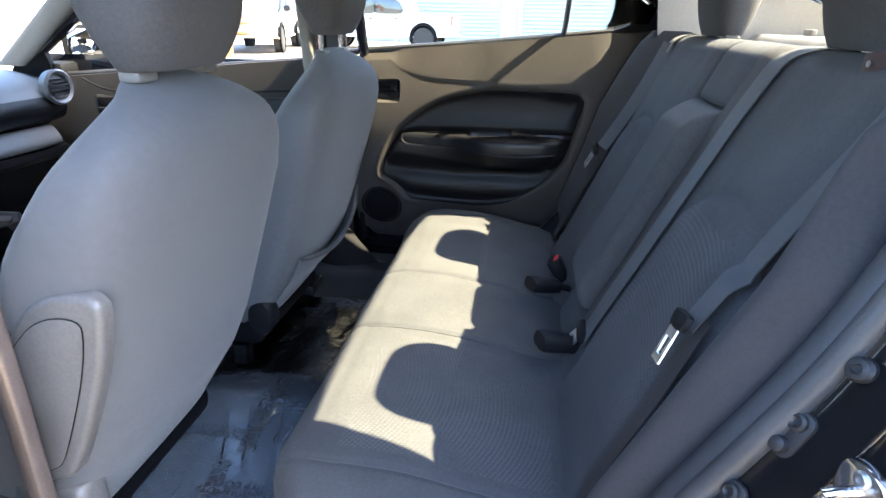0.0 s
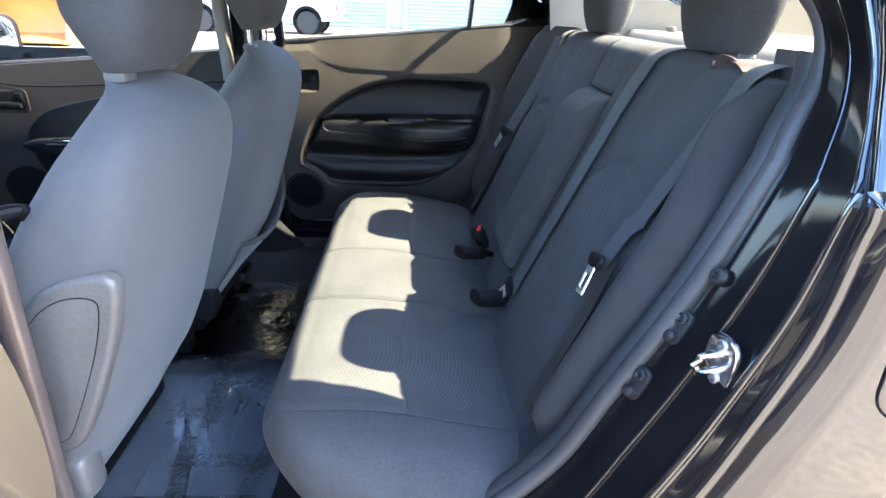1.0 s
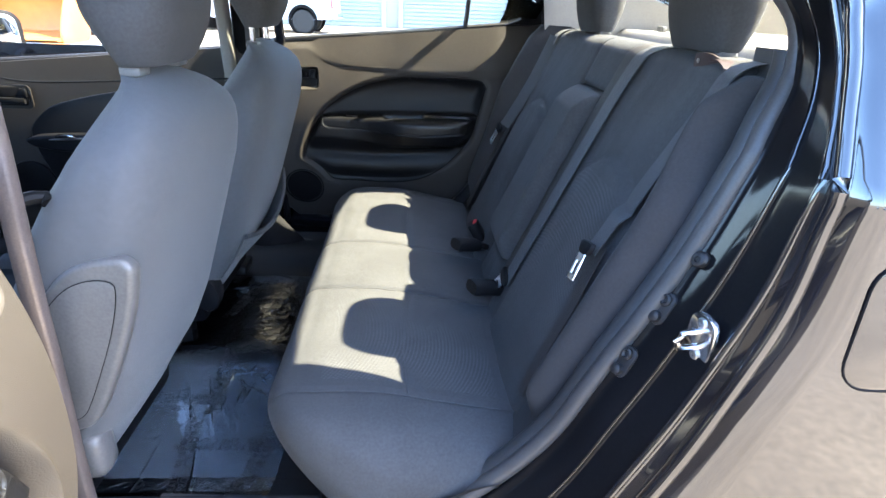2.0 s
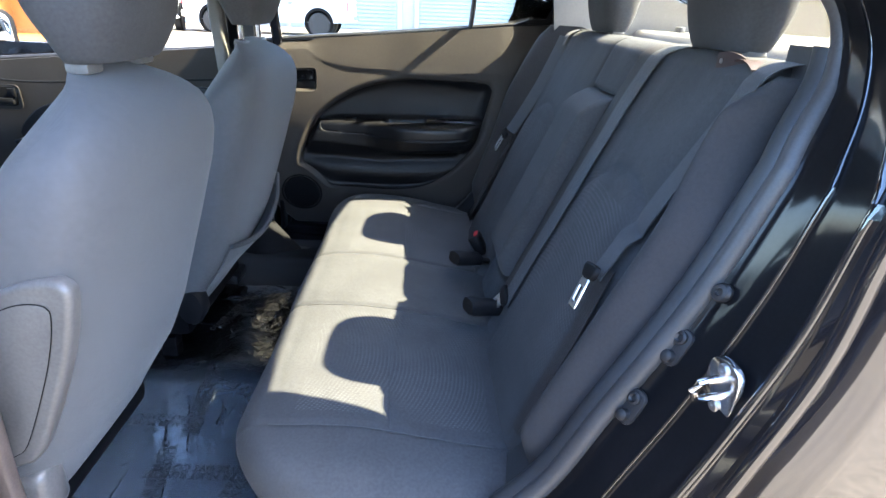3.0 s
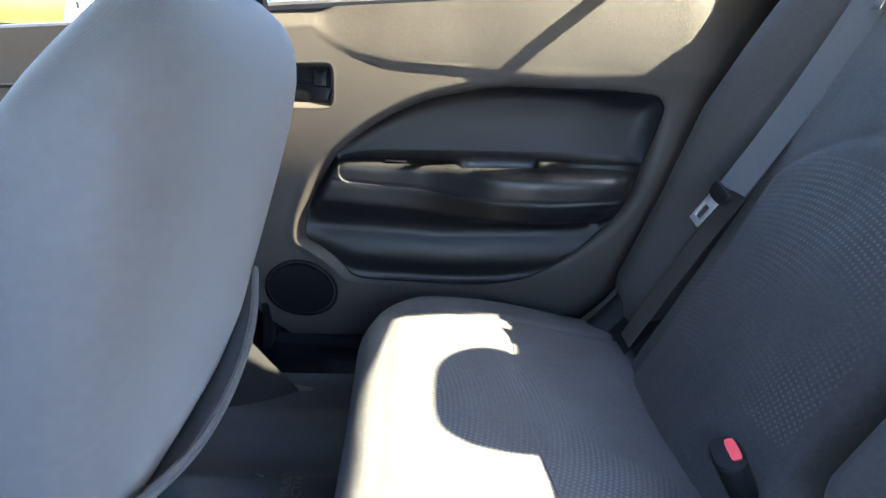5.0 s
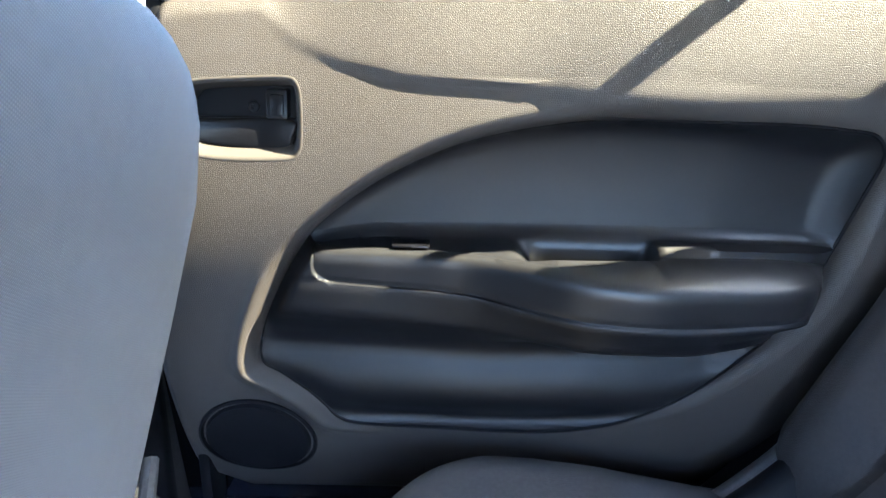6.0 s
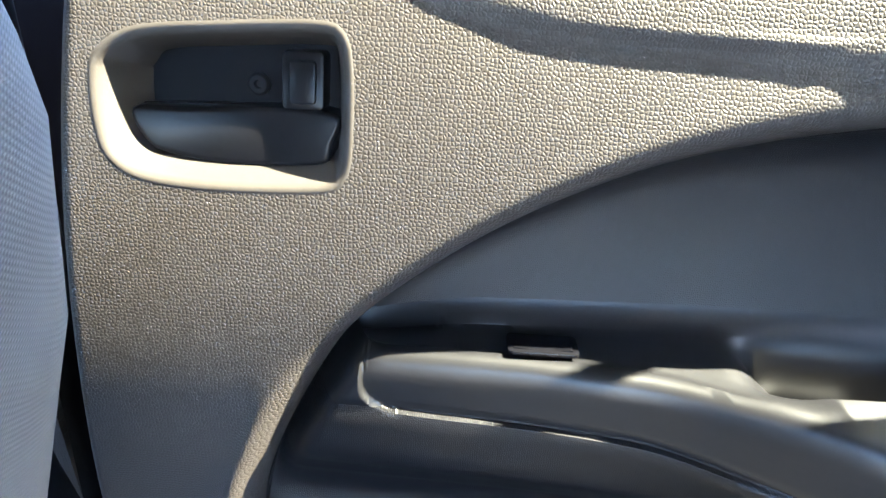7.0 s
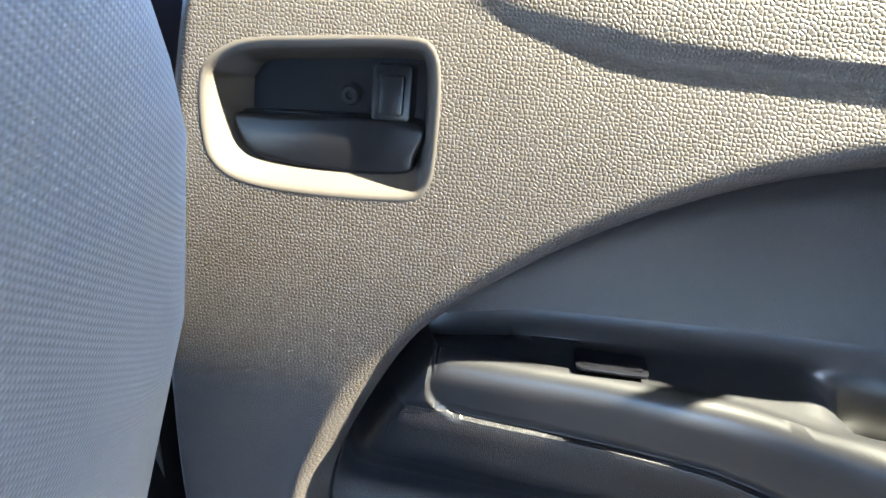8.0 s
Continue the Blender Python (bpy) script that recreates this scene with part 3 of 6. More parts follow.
def quarter(sign):
    """Rear wing from the door's edge back, with the shoulder and the foot of the rear pillar."""
    rows = []
    for f in np.linspace(0, 1, 26):
        ring = []
        for (x, z) in OUTER[43:int(np.argmax(OUTER[:, 1] > 1.268))]:
            back = 1.25 - 0.25 * max(0, z - 0.9)
            bulge = 0.018 * math.sin(math.pi * min(1, f * 1.1)) * (1 if z < 1.0 else max(0, 1 - (z - 1.0) / 0.3))
            le = float(lean(z)) + 0.03 * max(0, z - 0.85)
            xx = x + 0.05 + (back - x - 0.05) * f
            zz = z - (0.12 * f * float(step01(z, 1.1, 1.42)))
            ring.append((xx, MID + sign * (0.837 + bulge - le - 0.15 * f * f * float(step01(z, 0.95, 1.4))), zz))
        rows.append(ring)
    return loft(rows, closed=False, cap=False)


for sign in (-1, 1):
    part("rear_wing", quarter(sign), PAINT, shell, "glossy black rear wing reflecting lot and sky")
# fuel flap on the near wing
FLAP = rounded(0.20, 0.160, 0.035, 6, (0.418, 0.936))


def wing_y(u):
    return MID - 0.837 - 0.018 * math.sin(math.pi * min(1, max(0, (u - 0.30) / 0.93) * 1.1))


part("fuel_flap", plate(FLAP, lambda u, v, w: (u, wing_y(u) + 0.03 * max(0, v - 0.85) - w + 0.008, v), 0.0095, 0.002), PAINT, shell, "flush black fuel filler flap")
part("flap_gap", tube([(u, wing_y(u) + 0.03 * max(0, v - 0.85) - 0.0003, v) for u, v in grown(FLAP, 0.001)], 0.0017, 6, True), DARK, shell)

# roof, lining, pillars
def roof_z(x, y):
    return 1.462 - 0.047 * ((y - MID) / 0.62) ** 2 - 0.10 * max(0, (x + 0.2)) ** 2 - 0.10 * max(0, -x - 0.9) ** 2


def roof_x(u, v):
    """The roof's rear edge is bowed."""
    return -1.45 + (u + 1.45) * (1 + (0.004 - 0.014 * float(step01(v, 0.18, 0.42))) / 1.71)


part("roof", sheet(lambda u, v: (roof_x(u, v), MID + v, roof_z(u, MID + v)), np.linspace(-1.58, 0.262, 22), np.linspace(-0.642, 0.642, 17), (0, 0, 0.03)), PAINT, shell)
tagged(part("ceiling", sheet(lambda u, v: (roof_x(u, v), MID + v, roof_z(u, MID + v) - 0.012), np.linspace(-1.58, 0.260, 22), np.linspace(-0.636, 0.636, 17), (0, 0, -0.018)), HEADLINE), "pale fabric roof lining of the car", "ceiling", kind="structure")


def pillar(pts, w, mat, name, label=""):
    """A bar with a flat rounded section along points; w: (width along x, depth along y)."""
    rings = []
    for p in spline(pts, 24):
        rings.append([(p[0] + w[0] * a, p[1] + w[1] * b, p[2]) for a, b in rounded(1, 1, 0.3, 3)])
    return part(name, loft(rings), mat, shell, label)


for s in (-1, 1):
    pillar([(-0.812, MID + s * 0.69, 0.40), (-0.808, MID + s * 0.705, 0.70), (-0.805, MID + s * 0.715, 0.97)], (0.044, 0.052), BLACK, "pillar_foot_trim", "black lower centre pillar trim")
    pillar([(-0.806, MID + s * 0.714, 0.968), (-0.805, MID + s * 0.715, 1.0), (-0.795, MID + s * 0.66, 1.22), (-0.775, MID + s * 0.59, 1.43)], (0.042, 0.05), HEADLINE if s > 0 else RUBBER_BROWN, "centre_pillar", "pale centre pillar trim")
    pillar([(-0.75, MID + s * 0.71, 0.40), (-0.74, MID + s * 0.735, 1.0), (-0.725, MID + s * 0.69, 1.22), (-0.69, MID + s * 0.60, 1.43)], (0.10, 0.04), DARK, "pillar_panel")
    part("pillar_belt", sheet(lambda u, v, s=s: (-0.735 + v * 0.046 + 0.1 * (u - 1.05), MID + s * (0.675 - 0.25 * max(0, u - 1.05)), u), np.linspace(0.98, 1.38, 8), (0, 1), (0, s * 0.002, 0)), WEB, shell, "front seat belt webbing")
    # screen pillar
    pillar([(-1.35, MID + s * 0.62, 1.42), (-1.66, MID + s * 0.68, 1.22), (-1.95, MID + s * 0.73, 1.02)], (0.12, 0.06), HEADLINE, "screen_pillar", "pale windscreen pillar trim")
    # rear pillar between side glass and rear screen
    far_edge = spline([(0.250, 0.550, 1.447), (0.43, 0.600, 1.352), (0.632, 0.605, 1.264), (0.82, 0.612, 1.226), (1.00, 0.63, 1.165)], 14)
    rows = []
    for f in np.linspace(0, 1, 14):
        a = Vector((0.210, MID + s * 0.530, 1.425)).lerp(Vector((0.262, MID + s * 0.600, 1.155)), f) if s > 0 else Vector((0.24, MID + s * 0.535, 1.40)).lerp(Vector((0.345, MID + s * 0.60, 1.155)), f)
        b = Vector((0.250, 0.072 + s * 0.478, 1.447)).lerp(Vector((0.84, 0.072 + s * 0.68, 1.13)), f)
        if s > 0:
            b = Vector(far_edge[round(f * 13)])
        rows.append([a.lerp(b, g) + Vector((0, s * 0.02 * math.sin(math.pi * g), 0)) for g in np.linspace(0, 1, 12)])
    part("rear_pillar_trim", loft(rows, closed=False, cap=False), HEADLINE, shell, "pale moulded rear pillar trim")
    rows2 = [[p + Vector((0, s * 0.02, 0.012)) for p in r[:-1]] for r in rows]
    part("rear_pillar", loft(rows2, closed=False, cap=False), PAINT, shell)

# shelf behind the seat, rear screen
part("parcel_shelf", sheet(lambda u, v: (u, MID + v, 1.140 + 0.045 * float(step01(u, 0.485, 0.53)) - 0.02 * (u - 0.4)), np.r_[np.linspace(0.47, 0.54, 8), np.linspace(0.58, 0.99, 8)], np.linspace(-0.66, 0.66, 12), (0, 0, -0.03)), SHELF, shell, "pale moulded parcel shelf")
part("shelf_strip", sheet(lambda u, v: (u, MID + v, 1.142 - 0.02 * (u - 0.4)), np.linspace(0.36, 0.486, 4), np.linspace(-0.66, 0.66, 12), (0, 0, -0.03)), FABRIC_BACK, shell, "dark grey strip behind the backrest")
part("shelf_slot", rbox((0.014, 0.050, 0.022), (0.62, 0.545, 1.186), 0.004), GREY, shell)
part("brake_light", rbox((0.05, 0.22, 0.045), (0.80, MID - 0.02, 1.16), 0.012), DARK, shell)
glass = part("rear_screen", sheet(lambda u, v: (0.258 + 0.722 * u, 0.072 + v * (0.48 + 0.20 * u), 1.44 - 0.305 * u + 0.012 * math.sin(math.pi * u) - 0.02 * v * v), np.linspace(0, 1, 10), np.linspace(-1, 1, 10), (0.003, 0, 0.003)), GLASS, shell)
glass.visible_shadow = False
part("tail_panel", rbox((0.5, 1.36, 0.06), (1.12, MID, 1.08), 0.03), PAINT, shell, "black boot lid")
part("boot_rear", rbox((0.06, 1.40, 0.75), (1.33, MID, 0.70), 0.03), PAINT, shell)
part("bulkhead", rbox((0.03, 1.36, 0.86), (0.43, MID, 0.70), 0.01), DARK, shell)

# floor, sills, tunnel
part("floor", sheet(lambda u, v: (u, MID + v, 0.296 + 0.05 * math.exp(-(v / 0.10) ** 2) * 0.3), np.linspace(-2.2, 0.4, 40), np.linspace(-0.66, 0.66, 40), (0, 0, -0.04)), CARPET, shell, "dark grey car carpet")
for s in (-1, 1):
    rows = []
    for x in np.linspace(-1.9, -0.02, 40):
        lift = 0.0 + 0.12 * float(step01(x, -0.28, -0.02))
        sec = [(0.44, 0.300), (0.49, 0.305), (0.525, 0.325), (0.545, 0.355), (0.565, 0.375), (0.60, 0.383), (0.645, 0.385), (0.662, 0.395), (0.672, 0.41)]
        rows.append([(x, MID + s * y, z + lift * (y - 0.44) / 0.23) for y, z in sec])
    part("sill_trim", loft(rows, closed=False, cap=False), SILL_PLASTIC, shell, "dark grey plastic scuff trim along the door sill")
    part("rocker", rbox((2.6, 0.11, 0.17), (-0.75, MID + s * 0.745, 0.285), 0.03), PAINT, shell)
    # lower pillar kick trim at the front of the rear footwell
    rows = []
    for z in np.linspace(0.30, 0.62, 14):
        k = (z - 0.30) / 0.32
        rows.append([(-0.86 + 0.30 * (1 - k) ** 1.6 * a + 0.10 * a, MID + s * (0.70 - 0.05 * math.sin(math.pi * a) - 0.10 * (1 - k) ** 2), z) for a in np.linspace(0, 1, 12)])
    part("kick_trim", loft(rows, closed=False, cap=False), DARK, shell, "moulded dark pillar foot trim")
for wx in (-1.95, 0.62):
    for s in (-1, 1):
        wheel(shell, wx, MID + s * 0.70, 0.285, 0.285, 0.17, s)
# brown seal along the centre pillar by the open door
def pillar_seal(pts, name):
    rings = []
    for x, y, z in spline(pts, 40):
        rings.append([(x + 0.5 * u, y + v, z) for u, v in rounded(0.050, 0.022, 0.009, 4)])
    part(name, loft(rings), RUBBER_BROWN, shell, "brown rubber seal of the centre pillar")


pillar_seal([(-0.690, MID - 0.655, 0.42), (-0.684, MID - 0.657, 0.60), (-0.676, MID - 0.658, 0.75), (-0.672, MID - 0.658, 0.87), (-0.668, MID - 0.655, 0.98), (-0.668, MID - 0.648, 1.06), (-0.698, MID - 0.60, 1.20), (-0.74, MID - 0.53, 1.38)], "pillar_seal")
part("front_door_skin", sheet(lambda u, v: (-1.95 + 1.18 * u, MID - 0.80 + 0.10 * max(0, v - 0.9), 0.26 + 0.75 * v), np.linspace(0, 1, 12), np.linspace(0, 1, 12), (0, 0.05, 0)), PAINT, shell)
part("far_skin", sheet(lambda u, v: (-1.95 + 2.2 * u, MID + 0.80, 0.26 + 0.80 * v), np.linspace(0, 1, 12), np.linspace(0, 1, 12), (0, 0.03, 0)), PAINT, shell)

# jamb fittings
def striker():
    p = thing("door_striker", "bright zinc door striker loop bolted to the jamb", "door striker", (0.205, -0.727, 0.863))
    base = Vector((0.207, -0.726, 0.863))

    def place(u, v, w):
        return base + Vector((0.20, -0.98, 0)) * u + Vector((0, 0, v)) + Vector((-0.98, -0.20, 0)) * w
    part("plate", plate(spline([(-0.020, -0.026), (0.0, -0.034), (0.020, -0.026), (0.024, 0.0), (0.020, 0.026), (0, 0.034), (-0.020, 0.026), (-0.024, 0)], 40, True), place, 0.008, 0.002), CHROME, p)
    part("loop", tube([place(0.0, 0.012, 0.006), place(0.0, 0.012, 0.026), place(0.0, 0.010, 0.036), place(0.0, 0.0, 0.041), place(0.0, -0.010, 0.036), place(0, -0.012, 0.026), place(0, -0.012, 0.006)], 0.0045, 10), CHROME, p)
    for v in (-0.023, 0.023):
        part("screw", lathe([(0.0075, 0.007), (0.0075, 0.010), (0.006, 0.0115), (0.003, 0.0115), (0.0025, 0.009), (0.0005, 0.009)], lambda u, w, h, v=v: place(u, v + w, h), 16), STEEL, p)


striker()


def stop(at, big):
    p = thing("rubber_stop", "small black rubber stop screwed to the jamb", "door bumper", at, group="jamb stops")

    def place(u, v, w):
        return Vector(at) + Vector((0.36 * u, -0.93 * u, 0)) + Vector((0.35 * v, 0, 0.94 * v)) + Vector((-0.87, -0.36, 0.33)) * w
    if big:
        part("base_plate", plate(rounded(0.028, 0.052, 0.012), place, 0.005, 0.002), RUBBER, p)
        part("bolt", lathe([(0.009, 0.004), (0.009, 0.009), (0.006, 0.0105), (0.004, 0.007), (0.001, 0.007)], lambda u, v, w: place(u, v + 0.014, w), 16), RUBBER, p)
        part("knob", lathe([(0.009, 0.004), (0.008, 0.012), (0.004, 0.0145), (0.001, 0.0145)], lambda u, v, w: place(u, v - 0.014, w), 16), RUBBER, p)
    else:
        part("knob", lathe([(0.011, -0.006), (0.012, 0.006), (0.0095, 0.010), (0.005, 0.011), (0.004, 0.008), (0.001, 0.008)], place, 18), RUBBER, p)


stop((0.220, -0.657, 0.941), False)
stop((0.186, -0.650, 0.862), True)
stop((0.144, -0.656, 0.776), True)


# nose of the car and windscreen, which close the cabin in front
def bonnet(u, v):
    x = -2.28 - 0.98 * u
    return (x, MID + v * (0.76 - 0.10 * u * u), 0.985 - 0.10 * u - 0.22 * u ** 4 - 0.03 * v * v)


part("bonnet", sheet(bonnet, np.linspace(0, 1, 16), np.linspace(-1, 1, 16), (0, 0, -0.03)), PAINT, shell, "glossy black bonnet")
for s in (-1, 1):
    part("front_wing", sheet(lambda u, v, s=s: (-1.95 - 1.31 * u, MID + s * (0.80 - 0.14 * u * u), 0.26 + (0.70 - 0.30 * u ** 3) * v), np.linspace(0, 1, 16), np.linspace(0, 1, 10), (0, -s * 0.03, 0)), PAINT, shell)
part("front_bumper", rbox((0.12, 1.30, 0.46), (-3.28, MID, 0.42), 0.05, 3), PAINT, shell)
screen = part("windscreen", sheet(lambda u, v: (-1.57 - 0.68 * u, MID + v * (0.60 + 0.10 * u), 1.425 - 0.425 * u + 0.03 * math.sin(math.pi * u) - 0.03 * v * v), np.linspace(0, 1, 10), np.linspace(-1, 1, 10), (-0.003, 0, 0.003)), GLASS, shell)
screen.visible_shadow = False

# ---- doors ----
INSERT = spline([(-0.561, 0.731), (-0.56, 0.703), (-0.539, 0.688), (-0.51, 0.665), (-0.491, 0.645), (-0.475, 0.626), (-0.447, 0.617), (-0.364, 0.613), (-0.265, 0.609), (-0.195, 0.613), (-0.127, 0.629), (-0.064, 0.665), (-0.007, 0.717), (0.043, 0.783), (0.065, 0.86), (0.081, 0.925), (0.089, 0.961), (0.085, 0.977), (0.071, 0.989), (0.041, 0.993), (-0.017, 0.996), (-0.127, 0.995), (-0.208, 0.991), (-0.292, 0.975), (-0.35, 0.958), (-0.409, 0.93), (-0.458, 0.897), (-0.496, 0.863), (-0.522, 0.825), (-0.548, 0.773)], 300, True)
CREASE = np.array([(-0.60, 1.16), (-0.56, 1.105), (-0.539, 1.083), (-0.505, 1.055), (-0.462, 1.039), (-0.403, 1.029), (-0.252, 1.024), (-0.099, 1.025), (0.165, 1.035), (0.30, 1.04)])
SILL = np.array([(-0.70, 1.092), (-0.586, 1.105), (-0.234, 1.136), (0.001, 1.159), (0.159, 1.175), (0.30, 1.19)])
BEZEL = spline([(-0.618, 1.005), (-0.600, 1.015), (-0.561, 1.019), (-0.515, 1.0215), (-0.503, 1.017), (-0.499, 1.000), (-0.499, 0.965), (-0.502, 0.953), (-0.512, 0.947), (-0.564, 0.945), (-0.600, 0.948), (-0.616, 0.957), (-0.621, 0.972), (-0.622, 0.995)], 96, True)
DOOR_Y = 0.72


def bulge(z):
    """The trim is fullest at elbow height and falls away above and below."""
    z = np.asarray(z, float)
    return 0.70 * np.maximum(0, z - 0.84) ** 2 + 0.50 * np.maximum(0, 0.84 - z) ** 2 - 0.010


def rim_y(x, z):
    """How deep the inset's rim lies: deepest at the front, above the armrest."""
    deep = np.interp(z, [0.70, 0.80, 0.86], [0.722, 0.735, 0.750])
    return deep - np.interp(x, [-0.28, -0.08], [0, 1]) * (deep - 0.718)


def door_y(x, z):
    """How far in the door's trim stands; smaller y is nearer the middle of the car."""
    x, z = np.asarray(x, float), np.asarray(z, float)
    zc = np.interp(x, CREASE[:, 0], CREASE[:, 1])
    amp = step01(x, -0.56, -0.36)
    lip = step01(z, zc - 0.009 - 0.032 * step01(x, -0.30, -0.14), zc + 0.002) * amp
    zs = np.interp(x, SILL[:, 0], SILL[:, 1])
    zc = np.minimum(zc, zs - 0.03)
    up = np.clip((z - zc) / (zs - zc + 1e-6), 0, 1.2)
    y = DOOR_Y - (0.0048 + 0.0070 * step01(x, -0.30, -0.14)) * lip + 0.027 * np.maximum(up, 0) ** 1.2
    y = y + bulge(np.minimum(z, np.maximum(1.03, zc))) - 0.012
    y += 0.030 * step01(-z, -0.60, -0.36) ** 1.5
    front = np.interp(z, [0.36, 0.43, 0.51, 0.69, 0.83, 0.945, 1.034, 1.2], [-0.59, -0.622, -0.680, -0.680, -0.665, -0.654, -0.645, -0.64])
    y += 0.020 * step01(-(x - front), -0.016, 0.004)
    y += 0.03 * step01(x, 0.10, 0.30)
    return y


def nearest(x, z, outline):
    """Distance to an outline, negative inside."""
    o = np.asarray(outline)
    p = np.array([x, z])
    d = np.min(np.hypot(*(o - p).T))
    a, b = o, np.roll(o, -1, 0)
    hit = ((a[:, 1] > z) != (b[:, 1] > z)) & (x < (b[:, 0] - a[:, 0]) * (z - a[:, 1]) / (b[:, 1] - a[:, 1] + 1e-12) + a[:, 0])
    return -d if np.count_nonzero(hit) % 2 else d


def out_to(px, pz, dx, dz):
    """Where a ray meets the door trim's outer outline."""
    o = np.array([(-0.590, 0.36), (-0.622, 0.43), (-0.680, 0.51), (-0.680, 0.69), (-0.665, 0.83), (-0.654, 0.945), (-0.645, 1.034), (-0.640, 1.0985), (-0.586, 1.105), (-0.234, 1.136), (0.001, 1.159), (0.159, 1.175), (0.30, 1.19), (0.30, 0.60), (0.1, 0.36)])
    best = 9.0
    for a, b in zip(o, np.roll(o, -1, 0)):
        e = b - a
        det = dx * -e[1] + dz * e[0]
        if abs(det) < 1e-9:
            continue
        r = a - np.array([px, pz])
        s = (r[0] * -e[1] + r[1] * e[0]) / det
        u = (dx * r[1] - dz * r[0]) / det
        if s > 1e-6 and -1e-6 <= u <= 1 + 1e-6:
            best = min(best, s)
    return best


def trim_mesh():
    c = np.array([-0.235, 0.81])
    n, m = 640, 74
    ins = spline(INSERT, n, True)
    near = np.r_[0.024 * np.linspace(0, 1, 15) ** 1.6, 0.030, 0.038]
    pts = np.zeros((len(near) + m, n, 3))
    for j, p in enumerate(ins):
        d = p - c
        d = d / np.linalg.norm(d)
        far = out_to(*p, *d)
        for i, dist in enumerate(np.r_[near, np.linspace(0.046, far, m)]):
            q = p + d * dist
            y = float(door_y(q[0], q[1]))
            corner = float(step01(-q[0], 0.42, 0.52) * step01(-q[1], -0.86, -0.78))
            # the edge rolls over into the inset
            k = max(0.0, 1 - dist / 0.022)
            y += (float(rim_y(*p)) + 0.003 - y) * (1 - math.sqrt(max(0.0, 1 - k * k)))
            y -= (0.0004 + 0.006 * corner) * math.exp(-((dist - 0.020) / 0.009) ** 2)
            pts[i, j] = (q[0], y, q[1])
    rows = len(near) + m
    flat = pts.reshape(-1, 3)
    hole = spline(BEZEL, 400, True)
    for k in np.nonzero((flat[:, 0] > -0.64) & (flat[:, 0] < -0.48) & (flat[:, 2] > 0.93) & (flat[:, 2] < 1.04))[0]:
        off = hole - flat[k, [0, 2]]
        i = np.argmin(np.hypot(*off.T))
        if np.hypot(*off[i]) < 0.0040:
            flat[k] = (hole[i][0], float(door_y(*hole[i])), hole[i][1])
    faces = []
    for i in range(rows - 1):
        for j in range(n):
            a, b = i * n + j, i * n + (j + 1) % n
            mid = (flat[a] + flat[b] + flat[a + n] + flat[b + n]) / 4
            if -0.64 < mid[0] < -0.48 and 0.93 < mid[2] < 1.04 and nearest(mid[0], mid[2], hole) < 0:
                continue
            faces.append((a, a + n, b + n, b))
    return [tuple(map(float, p)) for p in flat], faces


def along(x, xs, vs):
    """Smoothed interpolation."""
    return float(np.mean([np.interp(x + d, xs, vs) for d in (-0.018, -0.009, 0, 0.009, 0.018)]))


